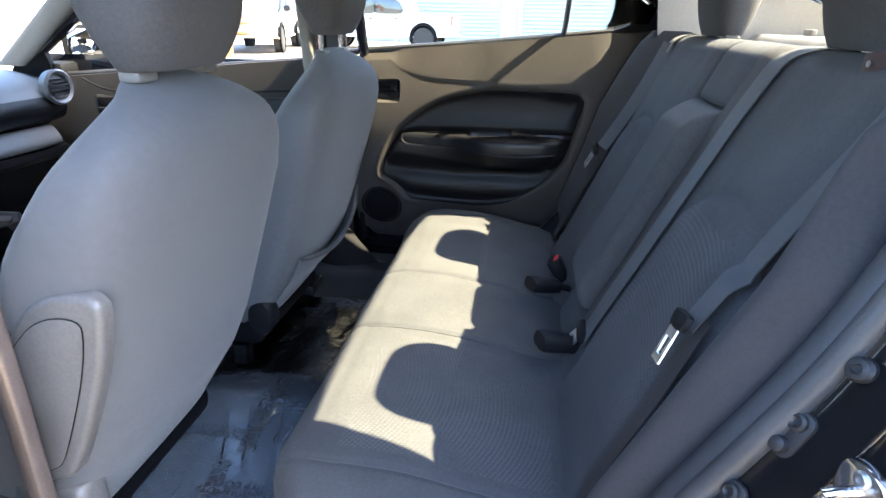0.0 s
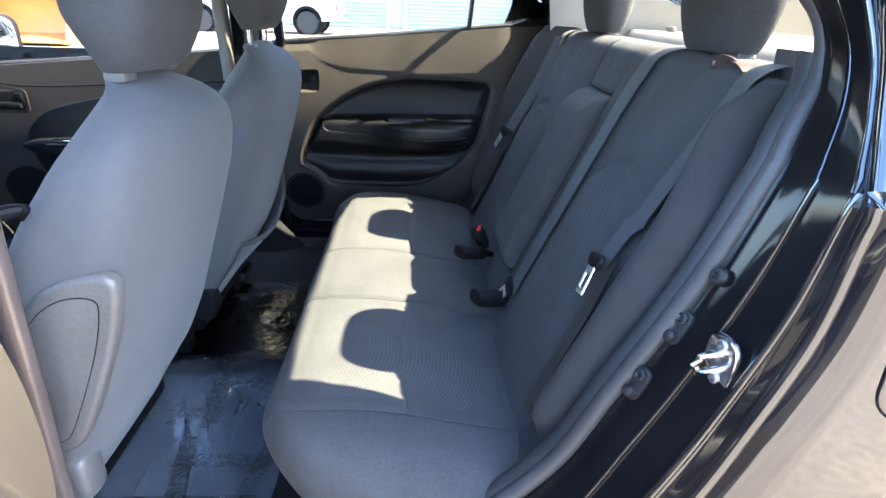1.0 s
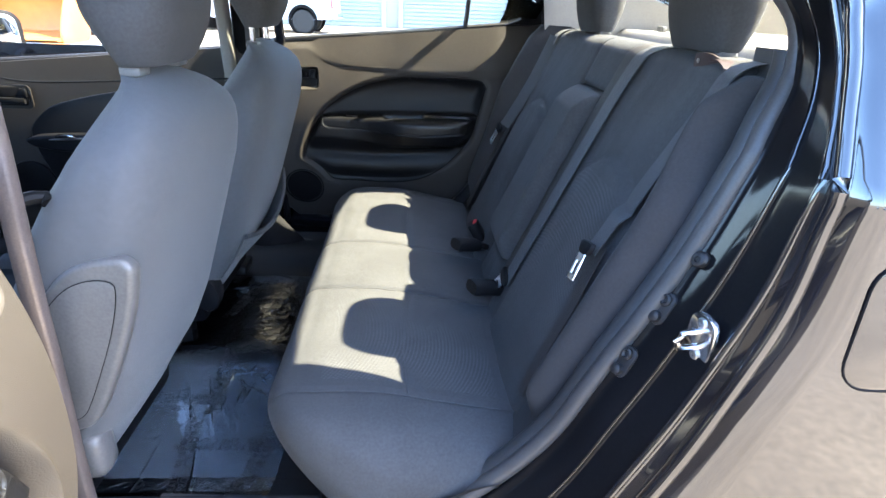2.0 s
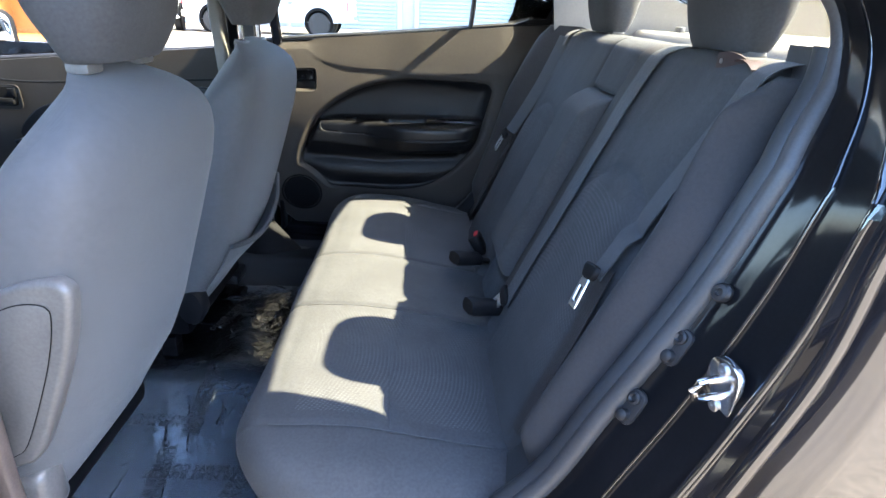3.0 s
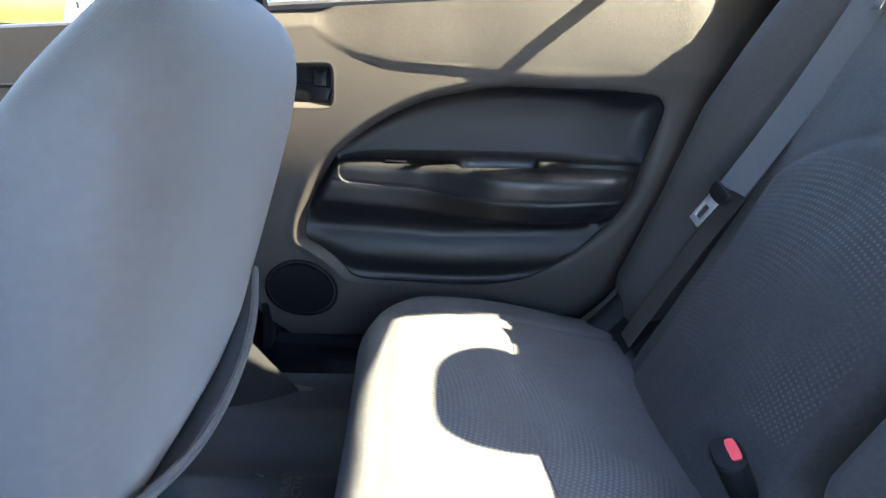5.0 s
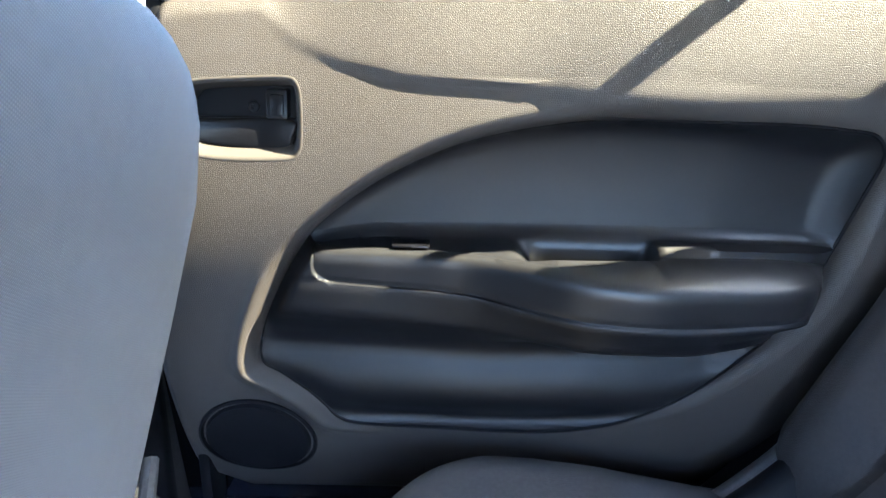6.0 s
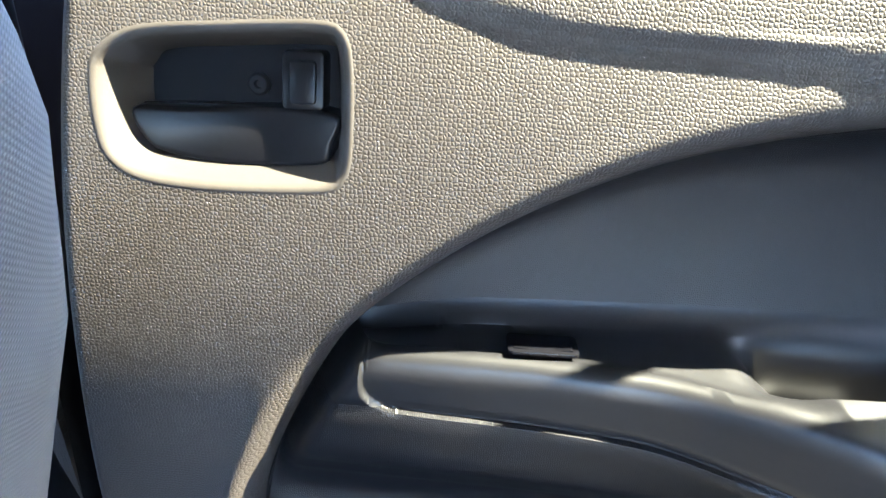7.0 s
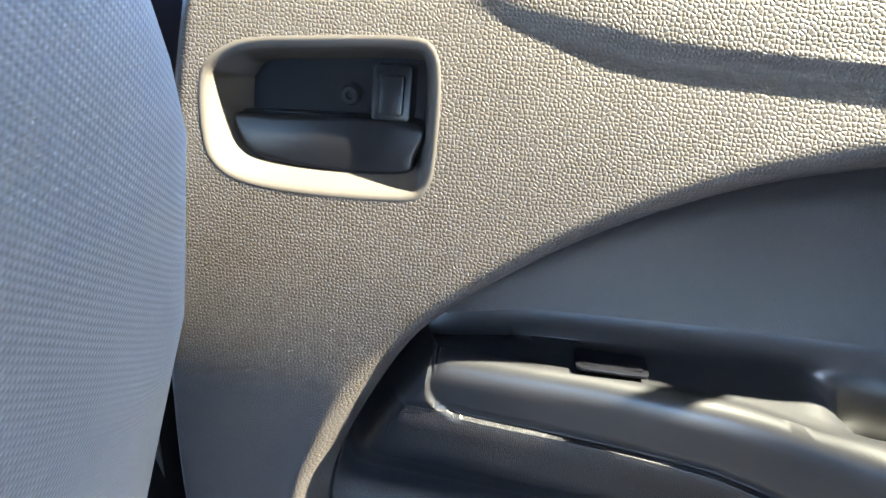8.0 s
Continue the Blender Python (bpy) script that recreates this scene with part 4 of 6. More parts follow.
def inset_section(x):
    """Points (y, z) down the inset at x: hollow panel, ledge with the pull cup, front face, lower body, pocket."""
    zl = along(x, [-0.52, -0.48, -0.44, -0.30, -0.20, -0.10, 0.02], [0.842, 0.848, 0.857, 0.861, 0.864, 0.867, 0.868])
    yf = along(x, [-0.50, -0.40, -0.32, -0.27, -0.22, -0.15, -0.02, 0.015, 0.06], [0.706, 0.705, 0.696, 0.674, 0.648, 0.638, 0.642, 0.654, 0.700])
    zf = along(x, [-0.49, -0.30, -0.26, -0.20, -0.10, 0.0], [0.853, 0.850, 0.852, 0.848, 0.848, 0.850])
    zs = along(x, [-0.49, -0.46, -0.40, -0.34, -0.28, -0.20, -0.10, -0.02], [0.819, 0.816, 0.813, 0.812, 0.807, 0.806, 0.806, 0.812])
    zo = along(x, [-0.55, -0.40, -0.30, -0.20, -0.10, 0.0], [0.772, 0.766, 0.760, 0.764, 0.768, 0.772])
    yo = along(x, [-0.55, -0.32, -0.26, -0.20, -0.10, -0.02, 0.03], [0.7035, 0.699, 0.682, 0.655, 0.646, 0.665, 0.700])
    out = 0.0036 * (1 - float(step01(x, -0.30, -0.22)))       # the lower body stands proud of the armrest's face
    low = yf - max(out, 0.0016)

    def face_at(z):
        """The armrest's face, and the body round its rounded ends."""
        r = 0.016
        k = max(0.0, r - max(0.0, z - zs)) + max(0.0, r - max(0.0, zf + 0.004 - z))
        k = min(k, r)
        cut = r - math.sqrt(r * r - k * k)
        end = float(step01(-x, 0.4925 - cut, 0.4945 - cut)) + float(step01(x, 0.0225 - cut, 0.0255 - cut))
        return yf - max(out, 0.0016) * end

    cup = 0.046 * float(step01(x, -0.292, -0.236) * step01(-x, 0.127, 0.141))
    yb = along(x, [-0.30, -0.05], [0.748, 0.732])
    k = (0.692 - yf) / (yb - yf)
    zc = zf + (zl - zf) * max(0.0, min(1.0, k))
    flat = 0.5 * float(step01(x, -0.30, -0.24))
    panel = [(yb + 0.004 + 0.010 * math.sin(math.pi * f), 1.002 + (zl + 0.012 - 1.002) * f) for f in np.linspace(0, 1, 16)]
    ledge = [(yb, zl + 0.003), (yb - 0.006, zl - 0.0005), (yb - 0.008, zl - 0.001 - 0.3 * cup), (yb - 0.012, zl - 0.001 - cup), (yb - 0.030, zl - 0.002 - 1.0 * cup), (0.700, zc - 0.5 * cup), (0.694, zc - 0.12 * cup), (0.690, zc)]
    plain = [(yb, zl + 0.003), (yb - 0.006, zl - 0.0005)] + [(yb + (yf + 0.012 - yb) * f, zl + (zf - zl) * f) for f in (0.2, 0.4, 0.6, 0.75, 0.88, 0.97)]
    w = float(step01(x, -0.32, -0.24))
    ledge = [(a[0] + (b[0] - a[0]) * w, a[1] + (b[1] - a[1]) * w) for a, b in zip(plain, ledge)]
    front = [(0.010 - 0.004 * flat, zf + 0.0015), (0.004, zf - 0.002), (0.001, zf - 0.007)] + [(0.0, zf - 0.007 + (zs + 0.0035 - zf + 0.007) * f) for f in (0.25, 0.45, 0.6, 0.7, 0.8, 0.87, 0.93)] + [(0.0006, zs + 0.003), (0.001, zs + 0.0008)]
    front = [(face_at(z) + dy, z) for dy, z in front]
    body = [(face_at(zs) + 0.0008, zs - 0.0006), (low + 0.0008, zs - 0.0016), (low, zs - 0.005)]
    body += [(low + (yo - low) * f, zs - 0.005 + (zo + 0.012 - zs + 0.005) * f) for f in (0.25, 0.5, 0.75, 1.0)]
    under = [(yo + 0.003, zo + 0.003), (yo + 0.012, zo - 0.005), (yo * 0.45 + 0.728 * 0.55, zo - 0.014), (0.726, zo - 0.026), (0.730, zo - 0.040)]
    pocket = [(0.731 - 0.018 * math.sin(math.pi * min(1.0, 1.15 * f)) + 0.012 * f * f, zo - 0.048 + (0.60 - zo + 0.048) * f) for f in np.linspace(0, 1, 16)]
    return panel, ledge + front, body + under + pocket


def inset_meshes():
    """The black inset in three pieces: hollow panel, pull armrest, body with the map pocket."""
    o = INSERT
    x0, x1 = o[:, 0].min(), o[:, 0].max()
    s = np.linspace(0, 1, 230)
    xs = np.unique(np.r_[x0 + (x1 - x0) * (0.5 - 0.5 * np.cos(math.pi * s)), np.linspace(-0.498, -0.488, 16), np.linspace(0.020, 0.028, 10)])
    a, b = np.argmin(o[:, 0]), np.argmax(o[:, 0])
    ring = np.roll(o, -a, 0)
    k = (b - a) % len(o)
    one, two = ring[:k + 1], np.r_[ring[k:], ring[:1]][::-1]
    upper, lower = (one, two) if one[:, 1].mean() > two[:, 1].mean() else (two, one)
    cols = []
    fine = spline(o, 4000, True)
    for x in xs:
        zt, zb = float(np.interp(x, upper[:, 0], upper[:, 1])), float(np.interp(x, lower[:, 0], lower[:, 1]))
        col = []
        for sec in inset_section(x):
            line = []
            for y, z in sec:
                z = min(max(z, zb), zt)
                d = float(np.min(np.hypot(fine[:, 0] - x, fine[:, 1] - z)))
                wide = 0.018 + 0.024 * float(step01(-x, 0.40, 0.50) * step01(-z, -0.78, -0.70)) + 0.020 * float(step01(x, -0.06, 0.0))
                e = min(1.0, d / wide)
                e = e * (2 - e)
                line.append((float(x), float(rim_y(x, z)) * (1 - e) + y * e, z))
            col.append(line)
        cols.append(col)
    return [grid_of([c[i] if i == 0 else [cols[j][i - 1][-1]] + c[i] for j, c in enumerate(cols)]) for i in range(3)]


def grid_of(cols):
    n = len(cols[0])
    pts = [p for c in cols for p in c]
    return pts, [(i * n + j, i * n + j + 1, i * n + n + j + 1, i * n + n + j) for i in range(len(cols) - 1) for j in range(n - 1)]


def bezel_mesh():
    """The moulded surround of the handle: rim, then a sloping funnel."""
    rings = []
    steps = [(0.0030, 0.0006), (0.0018, -0.0002), (0.0002, -0.0003), (-0.0016, 0.0006), (-0.003, 0.003), (-0.0065, 0.013), (-0.0085, 0.022), (-0.010, 0.026)]
    cx, cz = BEZEL.mean(0)
    for g, dy in steps:
        ring = []
        for (x, z), (bx, bz) in zip(grown(BEZEL, g), BEZEL):
            # the lower and front walls slope more gently
            t = max(0.0, dy) / 0.026
            low = float(step01(-bz, -0.962, -0.948)) * t
            frt = float(step01(-bx, 0.600, 0.618)) * t
            ring.append((x + 0.006 * frt, float(door_y(bx, bz)) + dy, z + 0.005 * low - 0.000))
        rings.append(ring)
    return loft(rings, cap=False)


def rear_door():
    d = thing("rear_door", "car door with taupe grained trim, black inset and armrest", "car door", (-0.67, 0.78, 0.36), group="rear doors")
    part("door_trim", trim_mesh(), TRIM, d, "taupe grained plastic door trim", sharp=50)
    hollow, rest, pocket = inset_meshes()
    part("inset", hollow, BLACK, d, "black textured hollow panel", sharp=60)
    arm = part("armrest", rest, ARMREST, d, "black plastic pull armrest", sharp=60)
    part("map_pocket", pocket, BLACK, d, "black moulded body with a map pocket", sharp=60)

    def face(x0, y, z0):
        return lambda u, v, w: (x0 + u, y - w + float(bulge(z0 + v)) - 0.012, z0 + v)
    # handle
    part("handle_surround", bezel_mesh(), TRIM_SMOOTH, d, "recessed taupe handle surround", sharp=60)
    back = part("handle_cup", plate(grown(BEZEL, -0.005), face(0, 0.760, 0), 0.014, 0.001), DARK, d, "black recess behind the handle")
    lev = [(-0.6105, 0.979), (-0.585, 0.981), (-0.511, 0.9825), (-0.5095, 0.965), (-0.516, 0.956), (-0.560, 0.954), (-0.592, 0.9575), (-0.604, 0.963)]
    lever = spline(lev, 64, True)
    part("lever", plate(lever, face(0, 0.748, 0), 0.017, 0.003, 4), LEVER, d, "black door pull lever")
    part("lever_lip", tube(spline([(-0.609, 0.7335, 0.9795), (-0.585, 0.7320, 0.9812), (-0.531, 0.7318, 0.9822)], 20), 0.0014, 8), LEVER, d)
    lock = part("lock_button", plate(rounded(0.021, 0.028, 0.003, 4, (-0.5245, 0.9960)), face(0, 0.748, 0), 0.016, 0.0015), LEVER, d)
    part("lock_ridge", plate(rounded(0.013, 0.020, 0.002, 3, (-0.5240, 0.9955)), face(0, 0.733, 0), 0.0035, 0.001), LEVER, lock)
    part("screw", lathe([(0.0056, 0.0), (0.0056, 0.003), (0.0044, 0.0042), (0.0022, 0.0042), (0.0018, 0.0015), (0.0004, 0.0015)], lambda u, v, w: (-0.549 + u, 0.7310 + float(bulge(0.9925)) - w, 0.9925 + v), 20), LEVER, back)
    # window switch
    def on_ledge(u, v, w):
        return (-0.3905 + u, 0.7215 + v, 0.8560 + 0.10 * v + w)
    sw = part("window_switch", plate(rounded(0.041, 0.018, 0.003, 4), on_ledge, 0.0020, 0.0009), SWITCH, arm, "glossy black window switch")
    part("rocker", loft([[on_ledge(u, v * 0.0125, 0.0021 + 0.4 * h) for v in (-0.5, -0.4, 0.4, 0.5)] + [on_ledge(u, v * 0.0125, 0.0005) for v in (0.5, -0.5)] for u, h in ((-0.017, 0.0002), (-0.016, 0.0016), (-0.008, 0.0002), (0.0, -0.0012), (0.010, 0.0002), (0.016, 0.0022), (0.017, 0.0002))]), SWITCH, sw)
    # speaker, its grille coloured dark for the shade low on the door
    part("speaker_grille", lathe([(0.0775, 0.0), (0.0765, 0.004), (0.0735, 0.005), (0.071, 0.001), (0.069, 0.001), (0.066, 0.006), (0.03, 0.008), (0.001, 0.008)], lambda u, v, w: (-0.578 + u * 0.95, float(door_y(-0.578 + u * 0.95, 0.582 + v * 0.95)) - w + 0.001, 0.582 + v * 0.95), 48), DARK, d, "round speaker grille, darkened for the footwell's shade")
    # the inset's black edge strip
    part("edge_strip", tube([(p[0], float(rim_y(*p)) + 0.001, p[1]) for p in INSERT], 0.0022, 6, True), DARK, d)
    # window: sill rubber, division bar, panes
    part("sill_rubber", tube([(x, 0.765, z + 0.003) for x, z in SILL], 0.010, 8), RUBBER, d, "black window sill rubber")
    part("door_shell", sheet(lambda u, v: (-0.655 + 0.92 * u, 0.785 + 0.018 * math.sin(math.pi * v), 0.30 + (0.80 + 0.09 * u) * v), np.linspace(0, 1, 14), np.linspace(0, 1, 14), (0, 0.02, 0)), PAINT, d, "glossy black outer door skin")
    part("front_shut_face", rbox((0.016, 0.05, 0.66), (-0.650, 0.768, 0.76), 0.005, turn=(0, 2, 0)), DARK, d)
    frame_pts = [(-0.63, 0.762, 1.09), (-0.625, 0.70, 1.22), (-0.61, 0.625, 1.37), (-0.35, 0.608, 1.405), (-0.05, 0.620, 1.38), (0.15, 0.655, 1.32), (0.265, 0.690, 1.25), (0.285, 0.735, 1.19)]
    part("window_frame", tube(spline(frame_pts, 60), 0.017, 10), PAINT, d, "black window frame")
    bar = [(0.009, 0.762, 1.160), (0.014, 0.724, 1.25), (0.016, 0.674, 1.36)]
    part("division_bar", tube(spline(bar, 10), 0.0085, 8), RUBBER, d, "dark window division bar")
    tri = [(0.15, 1.176), (0.20, 1.200), (0.262, 1.250), (0.29, 1.230), (0.29, 1.187)]
    part("corner_cap", plate(spline(tri, 40, True), lambda u, v, w: (u, 0.768 - 0.5 * (v - 1.17) - w, v), 0.02, 0.004), BLACK_SMOOTH, d, "black corner cap of the window frame")

    def pane(x0, x1, name):
        pts = lambda u, v: (x0 + (x1 - x0) * u, 0.770 - 0.145 * v, 1.09 + 0.1 * max(0, x0 + 0.6) + (0.27 - 0.18 * float(step01(x0 + (x1 - x0) * u, 0.0, 0.26))) * v + 0.03 * u * (1 - v))
        ob = part(name, sheet(pts, np.linspace(0, 1, 8), np.linspace(0, 1, 6), (0, 0.004, 0)), GLASS, d)
        ob.visible_shadow = False
    pane(-0.62, 0.004, "window_pane")
    pane(0.018, 0.25, "quarter_pane")
    return d


far_door = rear_door()
# the near door: mirrored, swung open round its front edge
OPEN = 73.0
hinge = Vector((-0.685, MID - 0.775, 0.36))
flip = Matrix.Diagonal((1, -1, 1, 1))
closed_at = Vector((-0.67, 2 * MID - 0.78, 0.36))
swing = Matrix.Translation(hinge) @ Matrix.Rotation(radians(-OPEN), 4, "Z") @ Matrix.Translation(closed_at - hinge) @ flip
near_door = copy_thing(far_door, swing)
tagged(near_door, "open car door, its taupe trim in full sun", "car door")
check = thing("door_check_arm", "dark steel check arm between centre pillar and open door", "door check", (-0.68, -0.64, 0.985))
part("rod", tube([(-0.735, -0.68, 0.985), (-0.70, -0.62, 0.987), (-0.672, -0.585, 0.988), (-0.662, -0.578, 0.986), (-0.656, -0.582, 0.980)], 0.0095, 10), BLACK_SMOOTH, check)


def front_door():
    d = thing("front_door", "front passenger car door with taupe trim and black inset", "car door", (-1.4, 0.75, 0.36))
    ins = spline([(-1.52, 0.745), (-1.515, 0.79), (-1.46, 0.845), (-1.40, 0.875), (-1.25, 0.910), (-1.10, 0.93), (-0.85, 0.945), (-0.84, 0.90), (-0.86, 0.60), (-0.95, 0.55), (-1.30, 0.55), (-1.45, 0.58), (-1.50, 0.66)], 120, True)
    part("door_trim", sheet(lambda u, v: (-1.95 + 1.25 * u, 0.722 + 0.012 * v ** 4 + 0.03 * (1 - v) ** 2, 0.36 + (0.61 + 0.115 * u) * v), np.linspace(0, 1, 40), np.linspace(0, 1, 30), (0, 0.03, 0)), TRIM, d)
    part("inset", plate(ins, lambda u, v, w: (u, 0.722 - w, v), 0.012, 0.006, 3), BLACK, d)
    part("armrest", plate(spline([(-1.51, 0.74), (-1.49, 0.765), (-1.30, 0.775), (-0.95, 0.78), (-0.86, 0.77), (-0.87, 0.70), (-1.1, 0.70), (-1.40, 0.715)], 60, True), lambda u, v, w: (u, 0.712 - w, v), 0.055, 0.012, 4), BLACK_SMOOTH, d)
    part("armrest_strip", tube(spline([(-1.50, 0.665, 0.752), (-1.30, 0.655, 0.765), (-0.95, 0.655, 0.768)], 20), 0.004, 8), GREY, d)
    part("window_switch", rbox((0.06, 0.02, 0.012), (-1.37, 0.652, 0.772), 0.003), CHROME, d)
    part("handle_surround", plate(rounded(0.135, 0.082, 0.018, 5, (-1.555, 0.892)), lambda u, v, w: (u, 0.716 - w, v), 0.006, 0.003), TRIM_SMOOTH, d)
    cup = part("handle_cup", plate(rounded(0.112, 0.062, 0.012, 5, (-1.553, 0.895)), lambda u, v, w: (u, 0.7095 - w, v), 0.003, 0.001), DARK, d)
    part("lever", rbox((0.10, 0.014, 0.022), (-1.555, 0.702, 0.880), 0.005), BLACK_SMOOTH, cup)
    part("lock_button", rbox((0.024, 0.010, 0.028), (-1.508, 0.703, 0.908), 0.003), LEVER, cup)
    # dark bar painted in for the shade under the trim's crease
    part("crease_shade", tube(spline([(-1.66, 0.722, 0.985), (-1.58, 0.715, 0.955), (-1.45, 0.709, 0.945), (-1.20, 0.708, 0.955), (-0.80, 0.71, 0.975)], 40), 0.0035, 8), BLACK_SMOOTH, d)
    part("sill_rubber", tube([(-1.95, 0.765, 0.977), (-1.21, 0.765, 1.036), (-0.72, 0.765, 1.078)], 0.010, 8), RUBBER, d)
    part("speaker_grille", lathe([(0.085, 0.0), (0.083, 0.008), (0.07, 0.010), (0.001, 0.010)], lambda u, v, w: (-1.56 + u, 0.716 - w, 0.58 + v), 36), BLACK, d)
    part("window_frame", tube(spline([(-1.95, 0.76, 0.99), (-1.62, 0.715, 1.19), (-1.30, 0.665, 1.345), (-0.95, 0.645, 1.39), (-0.74, 0.645, 1.395), (-0.72, 0.70, 1.24), (-0.71, 0.755, 1.08)], 60), 0.018, 8), PAINT, d)
    part("mirror_sail", plate(spline([(-1.96, 0.985), (-1.80, 0.992), (-1.81, 1.10), (-1.87, 1.085)], 30, True), lambda u, v, w: (u, 0.755 - 0.1 * (v - 1) - w, v), 0.02, 0.004), BLACK_SMOOTH, d)
    hub, across, out = Vector((-1.727, 0.915, 1.078)), Vector((0.66, 0.75, 0)), Vector((0.75, -0.66, 0))

    def facing(u, v, w):
        return hub + across * u + Vector((0, 0, v)) + out * w
    m = part("wing_mirror", loft([[facing(a * k, b * k, w) for a, b in rounded(0.235, 0.165, 0.05, 8)] for w, k in ((-0.11, 0.35), (-0.10, 0.55), (-0.07, 0.82), (-0.03, 0.97), (0.0, 1.0), (0.010, 1.0), (0.012, 0.97))]), BLACK_SMOOTH, d, "door mirror in a dark housing")
    part("mirror_glass", plate(rounded(0.205, 0.138, 0.04, 8), lambda u, v, w: facing(u, v, w + 0.010), 0.005, 0.001), MIRROR, m)
    part("mirror_foot", rbox((0.09, 0.12, 0.05), (-1.80, 0.80, 1.01), 0.015), BLACK_SMOOTH, d)
    return d


front_door()


def dashboard():
    d = thing("dashboard", "blue-grey and black moulded dashboard with round air vent", "dashboard", (-1.85, 0.2, 0.3))
    prof = [(-2.25, 1.03), (-2.0, 1.025), (-1.84, 1.01), (-1.73, 0.985), (-1.685, 0.95), (-1.675, 0.90), (-1.70, 0.86), (-1.76, 0.845), (-1.775, 0.80), (-1.72, 0.775), (-1.70, 0.75), (-1.75, 0.70), (-1.86, 0.55), (-1.95, 0.40), (-2.25, 0.40)]
    part("body", loft([[(x, y, z) for x, z in spline(prof, 80, True)] for y in np.linspace(-0.62, 0.64, 14)]), BLACK, d)
    part("pad", loft([[(x, y, z) for x, z in spline([(-2.1, 1.03), (-1.84, 1.016), (-1.725, 0.99), (-1.678, 0.95), (-1.69, 0.94), (-1.74, 0.97), (-2.1, 1.0)], 50, True)] for y in np.linspace(-0.60, 0.60, 14)]), GREY, d, "soft grey dashboard pad")
    part("trim_strip", loft([[(x, y, z) for x, z in spline([(-1.72, 0.84), (-1.69, 0.80), (-1.70, 0.775), (-1.75, 0.78), (-1.76, 0.83)], 24, True)] for y in np.linspace(-0.1, 0.60, 8)]), GREY, d)
    v = part("air_vent", lathe([(0.052, -0.02), (0.056, 0.006), (0.050, 0.012), (0.042, 0.006), (0.040, -0.01), (0.001, -0.012)], lambda u, w, h: (-1.668 + h, 0.612 + u * 1.1, 0.968 + w * 1.05), 36), COVER, d, "round louvred air vent")
    for k in range(4):
        part("louvre", rbox((0.012, 0.080 if k in (1, 2) else 0.058, 0.004), (-1.664, 0.612, 0.947 + 0.014 * k), 0.001, 1, (0, 20, 0)), BLACK, v)
    part("glovebox_lid", loft([[(x, y, z) for x, z in spline([(-1.725, 0.755), (-1.735, 0.70), (-1.80, 0.58), (-1.83, 0.58), (-1.77, 0.74)], 30, True)] for y in np.linspace(0.15, 0.60, 6)]), BLACK_SMOOTH, d)
    part("firewall", rbox((0.04, 1.4, 0.8), (-2.27, MID, 0.66), 0.01), DARK, shell)
    part("tunnel", loft([[(x, MID + y, z) for y, z in ((-0.11, 0.30), (-0.10, 0.46), (-0.07, 0.50), (0.07, 0.50), (0.10, 0.46), (0.11, 0.30))] for x in (-1.9, -1.2, -0.86)]), BLACK, shell, "centre console")
    part("console_tray", rbox((0.5, 0.16, 0.05), (-1.15, MID, 0.52), 0.02), BLACK_SMOOTH, shell)


dashboard()

# ---- front seats ----
RX = np.array([(0.44, -0.735), (0.50, -0.700), (0.57, -0.655), (0.65, -0.620), (0.75, -0.588), (0.85, -0.556), (0.95, -0.525), (1.01, -0.513), (1.05, -0.511), (1.08, -0.520), (1.105, -0.542), (1.124, -0.575), (1.132, -0.597)])
RT = np.array([(0.44, 0.19), (0.60, 0.20), (0.80, 0.195), (0.88, 0.190), (0.93, 0.185), (0.98, 0.175), (1.02, 0.162), (1.05, 0.146), (1.08, 0.118), (1.10, 0.088), (1.122, 0.045), (1.132, 0.012)])
RW = np.array([(0.44, 0.225), (0.52, 0.238), (0.65, 0.246), (0.85, 0.252), (0.95, 0.252), (1.01, 0.244), (1.05, 0.224), (1.08, 0.190), (1.105, 0.145), (1.124, 0.10), (1.132, 0.07)])


def seat_ring(z, n=72):
    xr, th, hw = (float(np.interp(z, a[:, 0], a[:, 1])) for a in (RX, RT, RW))
    ring = []
    for k in range(n):
        a = 2 * math.pi * k / n
        c, s = math.cos(a), math.sin(a)
        y = hw * math.copysign(abs(s) ** (0.34 if c > 0 else 0.42 + 0.5 * float(step01(z, 0.92, 1.06))), s)
        u = math.copysign(abs(c) ** (0.42 if c > 0 else 0.50 + 0.5 * float(step01(z, 0.92, 1.06))), c)
        y *= 1 - 0.16 * float(step01(z, 1.02, 1.12)) * float(step01(-c, -0.5, 0.6))   # the shoulders slope forward
        x = xr - th / 2 + th / 2 * u
        if c > 0:
            x -= 0.012 * (abs(y) / hw) ** 3            # the back panel bows
        else:
            x -= 0.022 * float(step01(abs(y) / hw, 0.55, 0.95)) * float(step01(-z, -0.92, -0.78))   # side bolsters
        ring.append((x, y, z))
    return ring


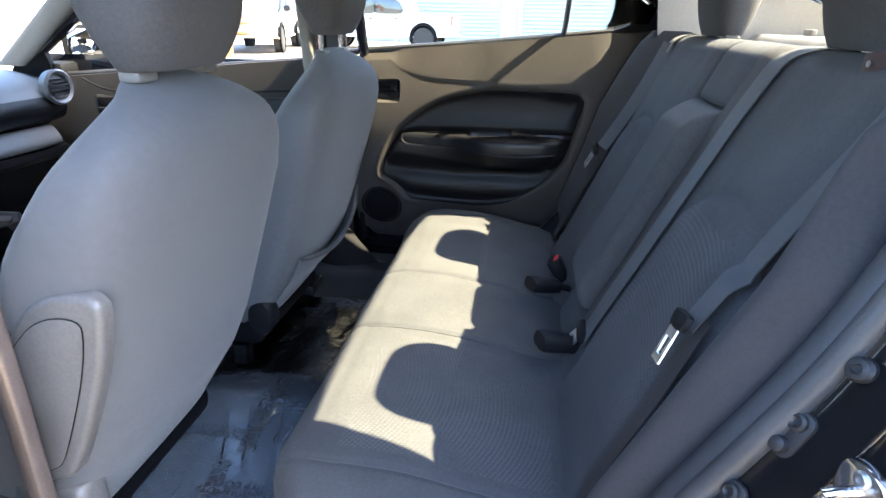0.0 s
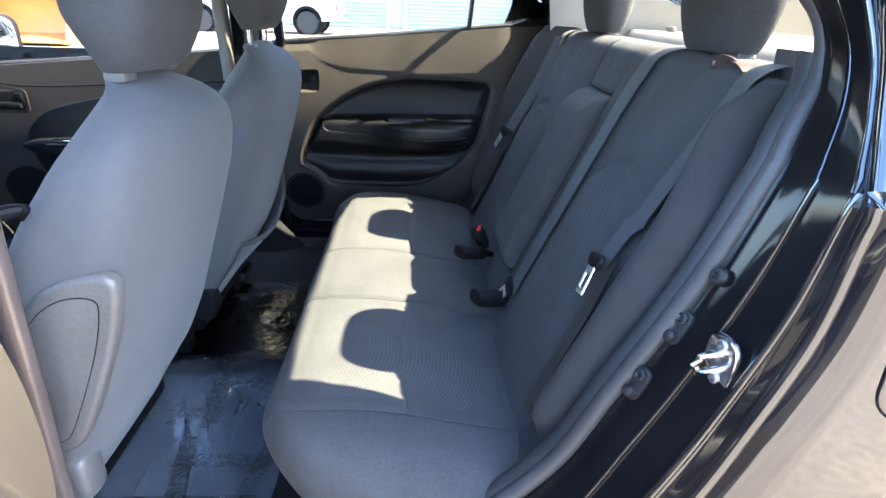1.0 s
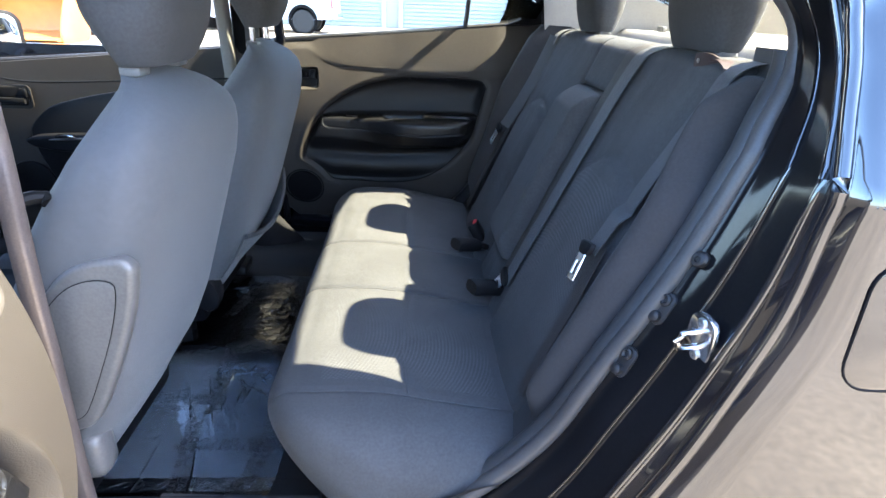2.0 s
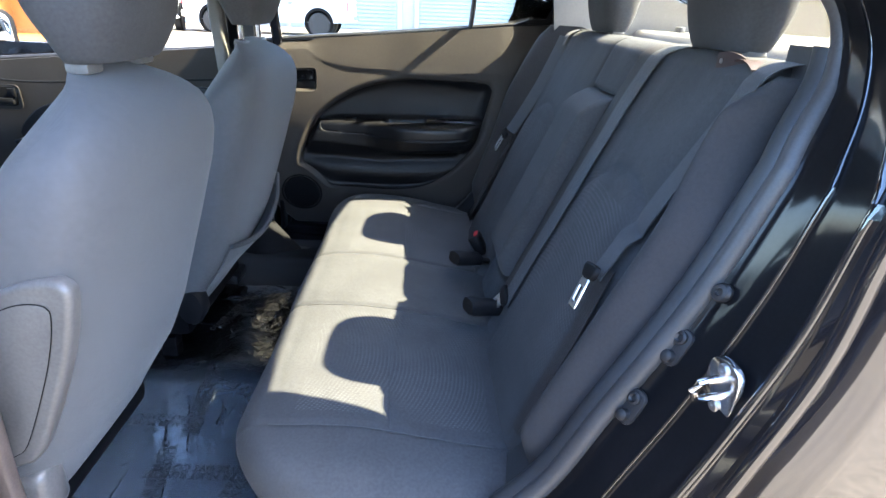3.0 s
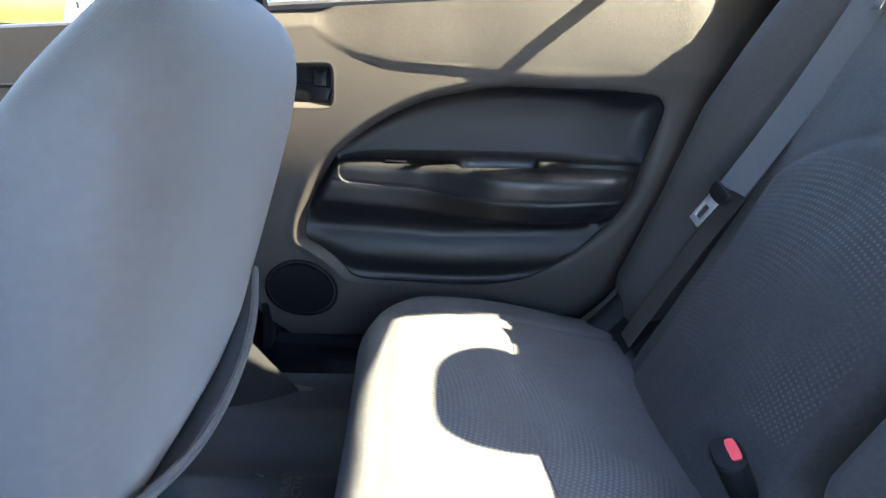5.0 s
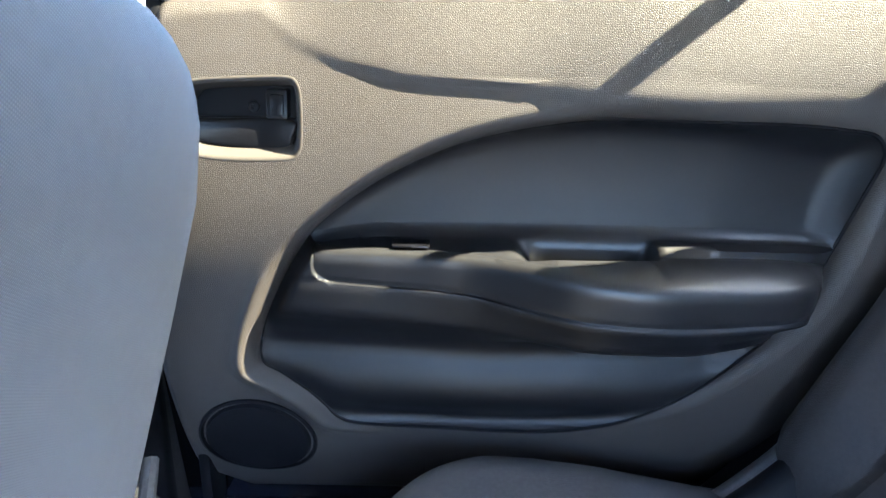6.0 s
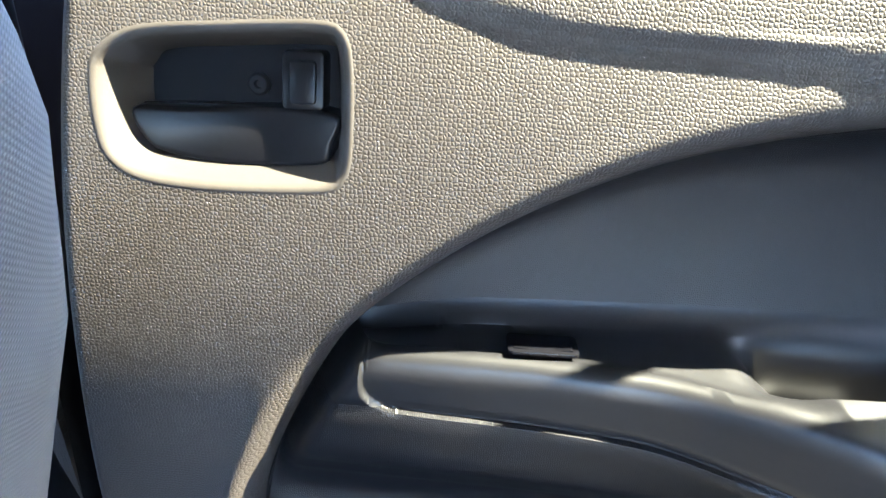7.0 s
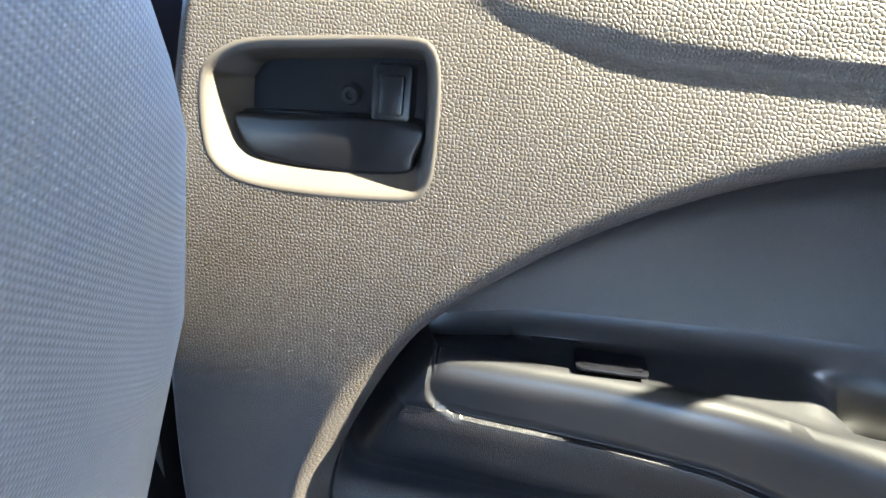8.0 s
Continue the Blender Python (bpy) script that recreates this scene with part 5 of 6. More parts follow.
def headrest(parent, x, y, z, w, d, h, tilt, mat, posts, soft=0.22, taper=1.0, name="headrest"):
    """A cushion on two posts; z is its underside."""
    rings = []
    for f in np.r_[0, 0.01, 0.03, 0.06, np.linspace(0.1, 0.88, 16), 0.93, 0.965, 0.985, 1.0]:
        g = math.sin(math.pi * (0.02 + 0.96 * f)) ** (soft if f > 0.5 else 0.22)
        ring = []
        for k in range(48):
            a = 2 * math.pi * k / 48
            cy = math.copysign(abs(math.sin(a)) ** 0.6, math.sin(a))
            cx = math.copysign(abs(math.cos(a)) ** 0.7, math.cos(a))
            hw = w / 2 * (0.93 + 0.07 * math.sin(math.pi * min(1, f * 0.8 + 0.1))) * (0.62 + 0.38 * g)
            hd = d / 2 * (0.75 + 0.25 * math.sin(math.pi * f)) * (0.45 + 0.55 * g)
            hd *= 1 - 0.45 * taper * (1 - float(step01(f, -0.05, 0.50))) if cx < 0 else 1.0
            ring.append((x + tilt * h * f + hd * cx, y + hw * cy * (1 - 0.06 * taper * (1 - float(step01(f, 0, 0.4)))), z + h * f))
        rings.append(ring)
    hr = part(name, loft(rings), mat, parent, "rounded cloth head restraint", sharp=60)
    for s in (-1, 1):
        part("post", tube([(x - 0.02 * 0, y + s * 0.075, z - posts - 0.03), (x, y + s * 0.075, z + 0.02)], 0.0065, 10), CHROME, hr, "bright steel post")
        part("post_guide", rbox((0.032, 0.040, 0.016), (x, y + s * 0.075, z - posts + 0.002), 0.005), GREY, hr, "grey plastic post guide")
    return hr


def front_seat(yc, driver):
    s = thing("front_seat", "grey cloth bucket seat with a plastic side shield" if driver else "grey cloth bucket seat with an elastic map pocket", "car seat", (-0.80, yc, 0.30), group="front seats")
    zs = np.r_[np.linspace(0.44, 1.04, 34), 1.06, 1.075, 1.09, 1.10, 1.11, 1.118, 1.124, 1.129, 1.132]
    part("backrest", loft([[(x, yc + y * (1.0 if driver else 1.035), z) for x, y, z in seat_ring(z)] for z in zs]), FABRIC_BACK, s, "grey cloth backrest", sharp=60)
    cush = []
    for x in np.linspace(-1.30, -0.80, 20):
        k = (x + 1.30) / 0.5
        top = 0.60 - 0.07 * k - 0.05 * (1 - min(1, k * 8)) ** 2
        cush.append([(x, yc + 0.255 * math.copysign(abs(math.sin(a)) ** 0.5, math.sin(a)), (top + 0.42) / 2 + (top - 0.42) / 2 * math.copysign(abs(math.cos(a)) ** 0.5, math.cos(a)) + 0.03 * step01(abs(math.sin(a)), 0.6, 1) * (math.cos(a) > 0)) for a in np.linspace(0, 2 * math.pi, 48, endpoint=False)])
    part("cushion", loft(cush), FABRIC, s, sharp=60)
    part("seat_frame", rbox((0.50, 0.44, 0.10), (-1.02, yc, 0.40), 0.02), DARK, s)
    for sgn in (-1, 1):
        part("rail", rbox((0.46, 0.045, 0.045), (-1.05, yc + sgn * 0.19, 0.320), 0.008), DARK, s, "black floor rail")
        part("rail_leg", rbox((0.05, 0.04, 0.08), (-0.90, yc + sgn * 0.19, 0.365), 0.008), DARK, s)
    headrest(s, -0.590 if driver else -0.595, yc + 0.012, 1.140 if driver else 1.166, 0.270, 0.140, 0.19, 0.10, FABRIC, 0.008 if driver else 0.046)
    if driver:
        side = yc - 0.250
        o = spline([(-0.712, 0.62), (-0.716, 0.75), (-0.700, 0.82), (-0.668, 0.868), (-0.640, 0.892), (-0.608, 0.905), (-0.574, 0.909), (-0.555, 0.901), (-0.552, 0.880), (-0.571, 0.808), (-0.614, 0.705), (-0.650, 0.635), (-0.678, 0.612)], 80, True)

        def place(u, v, w):
            return (u, side + 0.012 - w, v)
        sh = part("side_shield", plate(o, place, 0.022, 0.010, 4), COVER, s, "scuffed grey plastic side shield")
        i = spline([(-0.702, 0.64), (-0.706, 0.75), (-0.692, 0.812), (-0.665, 0.847), (-0.639, 0.868), (-0.610, 0.878), (-0.584, 0.876), (-0.579, 0.862), (-0.590, 0.818), (-0.614, 0.755), (-0.657, 0.662), (-0.678, 0.638)], 80, True)
        part("shield_panel", plate(i, lambda u, v, w: (u, side - 0.0095 - w, v), 0.003, 0.0015), COVER, sh)
        part("shield_groove", tube([(u, side - 0.0112, v) for u, v in i], 0.0009, 6, True), DARK, sh)
        part("skirt", rbox((0.12, 0.06, 0.09), (-0.735, yc - 0.215, 0.53), 0.02, 3), COVER, s, "grey plastic seat skirt")
        part("recliner_lever", tube([(-0.80, side + 0.0, 0.50), (-0.92, side - 0.012, 0.51), (-1.0, side - 0.012, 0.515)], 0.014, 10), BLACK, s)
    else:
        # sagging map pocket: cloth sheet with an elastic top edge
        def pocket(u, v):
            y = -0.215 + 0.445 * u
            z = 0.50 + (0.13 + 0.07 * u - 0.055 * math.sin(math.pi * u)) * v
            x = float(np.interp(z, RX[:, 0], RX[:, 1])) + 0.006 + 0.035 * v * math.sin(math.pi * min(1, u * 0.9 + 0.1)) - 0.022 * (abs(y) / 0.24) ** 3
            return (x, yc + y, z)
        pk = part("map_pocket", sheet(pocket, np.linspace(0, 1, 40), np.linspace(0, 1, 16), (-0.004, 0, 0)), FABRIC_BACK, s, "grey cloth map pocket that sags open")
        part("elastic_edge", tube([pocket(u, 1.0) for u in np.linspace(0, 1, 40)], 0.007, 8), FABRIC, pk)
        cap = lathe([(0.040, -0.02), (0.042, 0.015), (0.036, 0.026), (0.015, 0.031), (0.001, 0.031)], lambda u, v, w: (-0.752 + u * 0.9, yc - 0.215 - w, 0.455 + v * 1.35), 30)
        part("hinge_cap", cap, BLACK_SMOOTH, s, "black plastic hinge cap")
        part("floor_bracket", rbox((0.04, 0.13, 0.035), (-0.775, yc + 0.20, 0.345), 0.008), BLACK, s)
    return s


front_seat(-0.352, True)
front_seat(0.338, False)

# ---- rear bench ----
bench = thing("rear_seat", "dark grey cloth rear bench with dotted fabric panels", "car seat", (0.0, 0.03, 0.30))
Y0, Y1 = -0.642, 0.735


def bench_top(x, y):
    """Height of the cushion's top."""
    z = 0.603 + 0.010 * float(step01(y, 0.35, 0.62)) - 0.055 * float(step01(x, -0.30, 0.10)) - 0.018 * float(step01(-x, 0.36, 0.44))
    z -= 0.010 * math.exp(-((abs(y - 0.04) - 0.34) / 0.16) ** 2)
    for ys in (-0.097, 0.180):
        z -= 0.005 * math.exp(-((y - ys) / 0.006) ** 2) + 0.004 * math.exp(-((y - ys) / 0.035) ** 2)
    for sx, a, b in ((-0.172, -0.495, -0.105), (-0.172, 0.19, 0.60)):
        if a < y < b:
            bow = sx - 0.012 * math.sin(math.pi * (y - a) / (b - a))
            z -= 0.0035 * math.exp(-((x - bow) / 0.005) ** 2) + 0.001 * math.exp(-((x - bow) / 0.02) ** 2)
    z -= 0.005 * math.exp(-((y + 0.497) / 0.005) ** 2) * (x > -0.40)
    z -= 0.005 * math.exp(-((y - 0.600) / 0.005) ** 2)
    z += 0.0022 * noise.noise((x * 9, y * 9, 0.3)) + 0.0012 * noise.noise((x * 40, y * 14, 1.3))
    return z


def bench_ring(y):
    e = min(y - Y0, Y1 - y)                 # distance from the end
    q = 1.0 if e >= 0.20 else math.sqrt(max(0.0, 1 - ((0.20 - e) / 0.20) ** 2))
    xf = -0.437 - 0.008 * float(step01(y, 0.1, 0.6)) + 0.24 * (1 - q)
    xb = 0.10 - 0.12 * (1 - q)
    r = 0.080
    q = 1.0 if e >= r else math.sqrt(max(0.0, 1 - ((r - e) / r) ** 2))
    drop = 0.080 * (1 - q)
    under = 0.150 * (1 - q)
    pts = []
    for x in np.linspace(xb, xf + 0.05, 52):
        pts.append((x, y, bench_top(x, y) - drop - 0.010 * float(step01(-e, -0.14, 0))))
    zt = pts[-1][2]
    for k in range(1, 13):
        a = math.pi / 2 * k / 12
        pts.append((xf + 0.05 - 0.05 * math.sin(a), y, zt - 0.05 * (1 - math.cos(a))))
    zl = pts[-1][2]
    zb = 0.375 + under * 0.6
    for k in range(1, 12):
        f = k / 12
        pts.append((xf + 0.095 * f ** 1.5, y, zl + (zb - zl) * f))
    for k in range(0, 9):
        pts.append((xf + 0.105 + (xb - xf - 0.105) * k / 8, y, zb - 0.005))
    return pts


ys = np.unique(np.r_[Y0 + 0.085 * np.linspace(0, 1, 26) ** 2, np.linspace(Y0 + 0.085, Y1 - 0.085, 210), Y1 - 0.085 * np.linspace(0, 1, 26) ** 2, np.linspace(-0.115, -0.08, 14), np.linspace(0.165, 0.195, 14)])
part("cushion", loft([bench_ring(y) for y in ys]), FABRIC_DOT, bench, "dark grey cushion with dotted cloth and sewn seams", sharp=70)
part("bench_base", rbox((0.40, 1.16, 0.10), (-0.14, 0.04, 0.345), 0.02), DARK, bench)


def seam_on(pts, name="seam"):
    part(name, tube([(x, y, bench_top(x, y) + 0.0012) for x, y in pts], 0.0013, 5), THREAD, bench)


seam_on([(x, -0.097) for x in np.linspace(-0.40, 0.02, 40)])
seam_on([(x, 0.180) for x in np.linspace(-0.40, 0.02, 40)])
seam_on([(x, -0.497) for x in np.linspace(-0.37, 0.0, 40)])
for a, b in ((-0.49, -0.105), (0.19, 0.595)):
    seam_on([(-0.172 - 0.012 * math.sin(math.pi * (y - a) / (b - a)), y) for y in np.linspace(a, b, 50)])


def back_x(y, z):
    """Front face of the rear backrest."""
    x = 0.052 + 0.431 * (z - 0.60)
    u = abs(y + 0.01)
    x -= 0.016 * math.exp(-((u - 0.35) / 0.13) ** 4) * math.sin(math.pi * min(1, max(0, (z - 0.58) / 0.62)))
    # sewn lines at both sides of the centre place
    for ys in (-0.064, 0.142):
        x += 0.009 * math.exp(-((y - ys) / 0.007) ** 2) + 0.008 * math.exp(-((y - ys) / 0.028) ** 2)
    # padded panels with an arched top and a sewn edge
    arch = 0.990 - 2.6 * (u - 0.335) ** 2 - 900 * max(0.0, abs(u - 0.335) - 0.125) ** 4
    pad = float(step01(u, 0.160, 0.185) * step01(-u, -0.515, -0.490)) * float(step01(arch - z, -0.004, 0.014))
    x -= 0.010 * pad
    x += 0.003 * math.exp(-((z - arch - 0.004) / 0.006) ** 2) * float(step01(u, 0.16, 0.20) * step01(-u, -0.52, -0.48))
    # recess that takes the armrest
    x += 0.030 * float(step01(y, -0.071, -0.061) * step01(-y, -0.139, -0.129) * step01(z, 0.625, 0.645) * step01(-z, -1.074, -1.064))
    x += 0.002 * noise.noise((y * 8, z * 8, 4.0)) + 0.0012 * noise.noise((y * 30, z * 11, 2.0))
    return x


def bolster_x(y, z):
    """Front face of the padded bolsters between the backrest and the door openings."""
    t = min(1.0, max(0.0, (abs(y - 0.02) - 0.527) / (0.093 if y < 0 else 0.151)))
    plane = 0.052 + 0.431 * (z - 0.60) + 0.018 + 0.0015 * noise.noise((y * 9, z * 9, 7.0))
    if y > 0:   # the far one stands out fullest beside the door
        full = np.interp(z, [0.545, 0.66, 0.82, 0.98, 1.08, 1.15, 1.185], [0.0, 0.058, 0.074, 0.098, 0.094, 0.086, 0.066])
        side = float(step01(t, -0.05, 0.70)) * math.sqrt(max(0.0, 1 - max(0.0, (t - 0.80) / 0.20) ** 2))
        return plane - full * side
    full = 0.062 * float(step01(z, 0.545, 0.66)) * float(step01(-z, -1.190, -1.12))
    return plane - full * math.sin(math.pi * t ** 1.15) ** 0.75


def back_ring(y):
    e = min(y + 0.512, 0.552 - y)
    r = 0.032
    q = 1.0 if e >= r else math.sqrt(max(0.0, 1 - ((r - e) / r) ** 2))
    pts = []
    ztop = 1.178 - 0.030 * (1 - q)
    for z in np.linspace(0.52, ztop - 0.03, 100):
        pts.append((back_x(y, z) + 0.05 * (1 - q), y, z))
    x1 = pts[-1][0]
    for k in range(1, 13):
        a = math.pi * 0.5 * k / 12
        pts.append((x1 + 0.012 * k / 12 + 0.035 * (1 - math.cos(a)), y, ztop - 0.03 + 0.03 * math.sin(a)))
    x2 = pts[-1][0]
    for k in range(1, 7):
        pts.append((x2 + (0.415 - x2) * k / 6, y, ztop - 0.006 * (k / 6) ** 2))
    pts += [(0.418, y, ztop - 0.05), (0.40, y, 0.85), (0.22, y, 0.52)]
    return pts


yb = np.unique(np.r_[np.linspace(-0.512, -0.48, 14), np.linspace(-0.48, 0.52, 220), np.linspace(0.52, 0.552, 14), np.linspace(-0.09, -0.045, 28), np.linspace(0.11, 0.165, 34)])
part("backrest", loft([back_ring(y) for y in yb]), BACK_DOT, bench, "dark grey cloth backrest with dotted panels", sharp=70)
for inner, outer in ((-0.490, -0.600), (0.530, 0.698)):
    rings = []
    for y in np.linspace(inner, outer, 30):
        zs = np.linspace(0.535, 1.186 if inner > 0 else 1.165, 60)
        slim = [inner + (y - inner) * (1 - (0.42 if inner < 0 else 0.03) * float(step01(z, 0.97, 1.13))) for z in zs]
        rings.append([(bolster_x(y, z), w, z) for z, w in zip(zs, slim)] + [(0.40, slim[-1], 1.16), (0.25, y, 0.60)])
    part("side_bolster", loft(rings), BOLSTER, bench, "dark cloth side bolster of the backrest", sharp=70)
# folded centre armrest
rings = []
for y in np.r_[-0.058, -0.0575, -0.056, -0.052, -0.046, np.linspace(-0.038, 0.106, 22), 0.114, 0.120, 0.124, 0.1255, 0.126]:
    e = min(y + 0.0582, 0.1262 - y)
    q = math.sqrt(max(0.0, 1 - max(0, (0.020 - e) / 0.020) ** 2))
    ring = []
    for z in np.r_[0.655, np.linspace(0.66, 1.046, 30), 1.054, 1.060, 1.064, 1.066]:
        k = min(1.0, (z - 0.648) / 0.05) ** 0.5 * min(1.0, (1.0665 - z) / 0.030) ** 0.5
        ring.append((0.052 + 0.431 * (z - 0.60) - 0.050 * k * (0.2 + 0.8 * q) + 0.004, y, z))
    ring += [(0.052 + 0.431 * (1.066 - 0.6) + 0.05, y, 1.066), (0.052 + 0.431 * 0.055 + 0.05, y, 0.655)]
    rings.append(ring)
part("armrest", loft(rings), FABRIC, bench, "folded dark cloth centre armrest", sharp=60)
for yc in (-0.275, 0.372):
    headrest(bench, 0.352, yc, 1.182, 0.235, 0.105, 0.200, 0.02, FABRIC, 0.006, 0.50, 0.15)
# maroon strap tab beside the near head restraint
tab = thing("strap_tab", "small maroon belt guide strap with a snap stud", "strap", (0.30, -0.40, 1.18))
MAROON = material("maroon_leatherette", (0.030, 0.017, 0.017), 0.5, spot=(20, 0.2))
part("strap", sheet(lambda u, v: (0.292 + 0.022 * u * u, -0.374 - 0.060 * u, 1.160 + 0.022 * v + 0.004 * math.sin(3.0 * u) - 0.014 * u ** 4), np.linspace(0, 1, 16), (0, 1), (0.003, -0.001, 0)), MAROON, tab)
part("strap_fold", sheet(lambda u, v: (0.298 + 0.022 * v - 0.004 * u, -0.410 - 0.055 * u - 0.008 * v, 1.176 + 0.004 * math.sin(2.6 * u) - 0.010 * u * u), np.linspace(0, 1, 12), (0, 1), (0.001, 0, -0.003)), MAROON, tab)
part("stud", lathe([(0.0038, 0), (0.0038, 0.0012), (0.0022, 0.002), (0.0005, 0.002)], lambda u, v, w: (0.2925 - w, -0.386 + u, 1.172 + v), 14), STEEL, tab)


# ---- belts ----
def over(y, s, out):
    """Point on the backrest at s: a height up to 1.148, then on over the rounded top."""
    if s <= 1.148:
        return (min(back_x(y, s), bolster_x(y, s)) - out, y, s)
    x1 = back_x(y, 1.148)
    a = min(1.0, (s - 1.148) / 0.055) * math.pi / 2
    more = max(0.0, s - 1.203)
    return (x1 + 0.024 * a / math.pi + 0.035 * (1 - math.cos(a)) - out * math.cos(a) + more, y, 1.148 + 0.03 * math.sin(a) + (0.0005 + 0.15 * out) * math.sin(a))


def ribbon(path, width, out=0.0035, thick=0.0016):
    """Webbing along (y, s) points on the backrest; width across."""
    p = spline(path, 60)
    t = np.gradient(p, axis=0)
    n = np.stack([-t[:, 1], t[:, 0]], 1) / np.linalg.norm(t, axis=1)[:, None]
    front, faces = [], []
    for (y, z), (ny, nz) in zip(p, n):
        for w in (-0.5, -0.42, 0, 0.42, 0.5):
            yy, zz = y + ny * width * w, z + nz * width * w
            x0, _, z0 = over(y, zz, out + 0.002 * math.cos(w * 2))
            front.append((min(x0, over(yy, zz, out)[0]), yy, z0))
    m = len(p)
    pts = front + [(x + thick, y, z - thick * 0.5) for x, y, z in front]
    N = len(front)
    for i in range(m - 1):
        for j in range(4):
            a = i * 5 + j
            faces += [(a, a + 1, a + 6, a + 5), (N + a, N + a + 5, N + a + 6, N + a + 1)]
        faces += [(i * 5, i * 5 + 5, N + i * 5 + 5, N + i * 5), (i * 5 + 4, N + i * 5 + 4, N + i * 5 + 9, i * 5 + 9)]
    return fix(pts, faces)


def strap(a, b, width, mat, parent, name="webbing", thick=0.0016, face=(-0.92, 0, 0.40)):
    """Taut webbing between two points, a little slack in its middle, its width along the backrest."""
    a, b = Vector(a), Vector(b)
    d = (b - a).normalized()
    side = d.cross(Vector(face)).normalized()
    up = side.cross(d).normalized()
    rings = []
    for f in np.linspace(0, 1, 24):
        p = a.lerp(b, f) - up * 0.010 * math.sin(math.pi * f)
        rings.append([p + side * u + up * w for u, w in ((-width / 2, 0), (-width * 0.4, 0.0006), (0, 0.001), (width * 0.4, 0.0006), (width / 2, 0), (width * 0.4, -thick), (-width * 0.4, -thick))])
    part(name, loft(rings), mat, parent)


def tongue(parent, y, z, turn, x=None, tip=23):
    """Belt tongue with a black grip; it hangs on the webbing."""
    x = back_x(y, z) - 0.016 if x is None else x
    M = Matrix.Translation((x, y, z)) @ Euler((radians(turn), 0, 0)).to_matrix().to_4x4() @ Euler((0, radians(tip), 0)).to_matrix().to_4x4()

    def place(u, v, w):
        return M @ Vector((-w, u, v))
    grip = part("tongue_grip", plate(spline([(-0.024, 0.002), (-0.026, 0.012), (-0.020, 0.017), (0.020, 0.017), (0.026, 0.012), (0.024, 0.002), (0.014, -0.006), (-0.014, -0.006)], 40, True), place, 0.008, 0.003, 3), BLACK_SMOOTH, parent)
    bars = join(plate(rounded(0.008, 0.050, 0.002, 3, (-0.0115, -0.027)), lambda u, v, w: place(u, v, w + 0.004), 0.0028, 0.0008), plate(rounded(0.008, 0.050, 0.002, 3, (0.0115, -0.027)), lambda u, v, w: place(u, v, w + 0.004), 0.0028, 0.0008), plate(rounded(0.031, 0.010, 0.002, 3, (0, -0.048)), lambda u, v, w: place(u, v, w + 0.004), 0.0028, 0.0008), plate(rounded(0.031, 0.018, 0.002, 3, (0, -0.010)), lambda u, v, w: place(u, v, w + 0.004), 0.0028, 0.0008))
    part("tongue_plate", bars, TONGUE, grip, "bright steel tongue plate")


b1 = thing("seat_belt", "grey outer lap and shoulder belt hanging on the backrest", "seat belt", (0.1, -0.5, 0.6), group="rear belts")
part("webbing", ribbon([(-0.480, 1.26), (-0.498, 1.20), (-0.508, 1.148), (-0.494, 1.05), (-0.484, 0.96), (-0.477, 0.872)], 0.036, 0.016), WEB, b1)
part("lower_webbing", ribbon([(-0.485, 0.885), (-0.496, 0.78), (-0.500, 0.66), (-0.502, 0.60)], 0.030, 0.008), WEB_BROWN, b1)
tongue(b1, -0.486, 0.874, -14, 0.122)
b2 = thing("seat_belt", "grey centre belt drawn down to its buckle", "seat belt", (0.1, -0.1, 0.6), group="rear belts")
part("webbing", ribbon([(-0.225, 1.27), (-0.172, 1.18), (-0.153, 1.09), (-0.146, 1.00), (-0.142, 0.90), (-0.140, 0.78), (-0.140, 0.635)], 0.053, 0.009), WEB, b2)
part("lower_webbing", ribbon([(-0.138, 1.24), (-0.110, 1.17), (-0.100, 1.06), (-0.098, 0.95), (-0.098, 0.80), (-0.104, 0.635)], 0.056, 0.0055), WEB_BROWN, b2)
b3 = thing("seat_belt", "grey outer belt on the far side of the bench", "seat belt", (0.1, 0.55, 0.6), group="rear belts")
part("webbing_end", ribbon([(0.545, 1.25), (0.540, 1.165), (0.538, 1.135)], 0.044, 0.010), WEB, b3)
strap((0.277, 0.538, 1.157), (0.137, 0.530, 0.872), 0.047, WEB, b3, face=(-0.80, -0.50, 0.33))
part("lower_webbing", ribbon([(0.540, 0.865), (0.552, 0.75), (0.562, 0.64), (0.565, 0.58)], 0.044, 0.012), WEB_BROWN, b3)
tongue(b3, 0.534, 0.858, 14, 0.122)


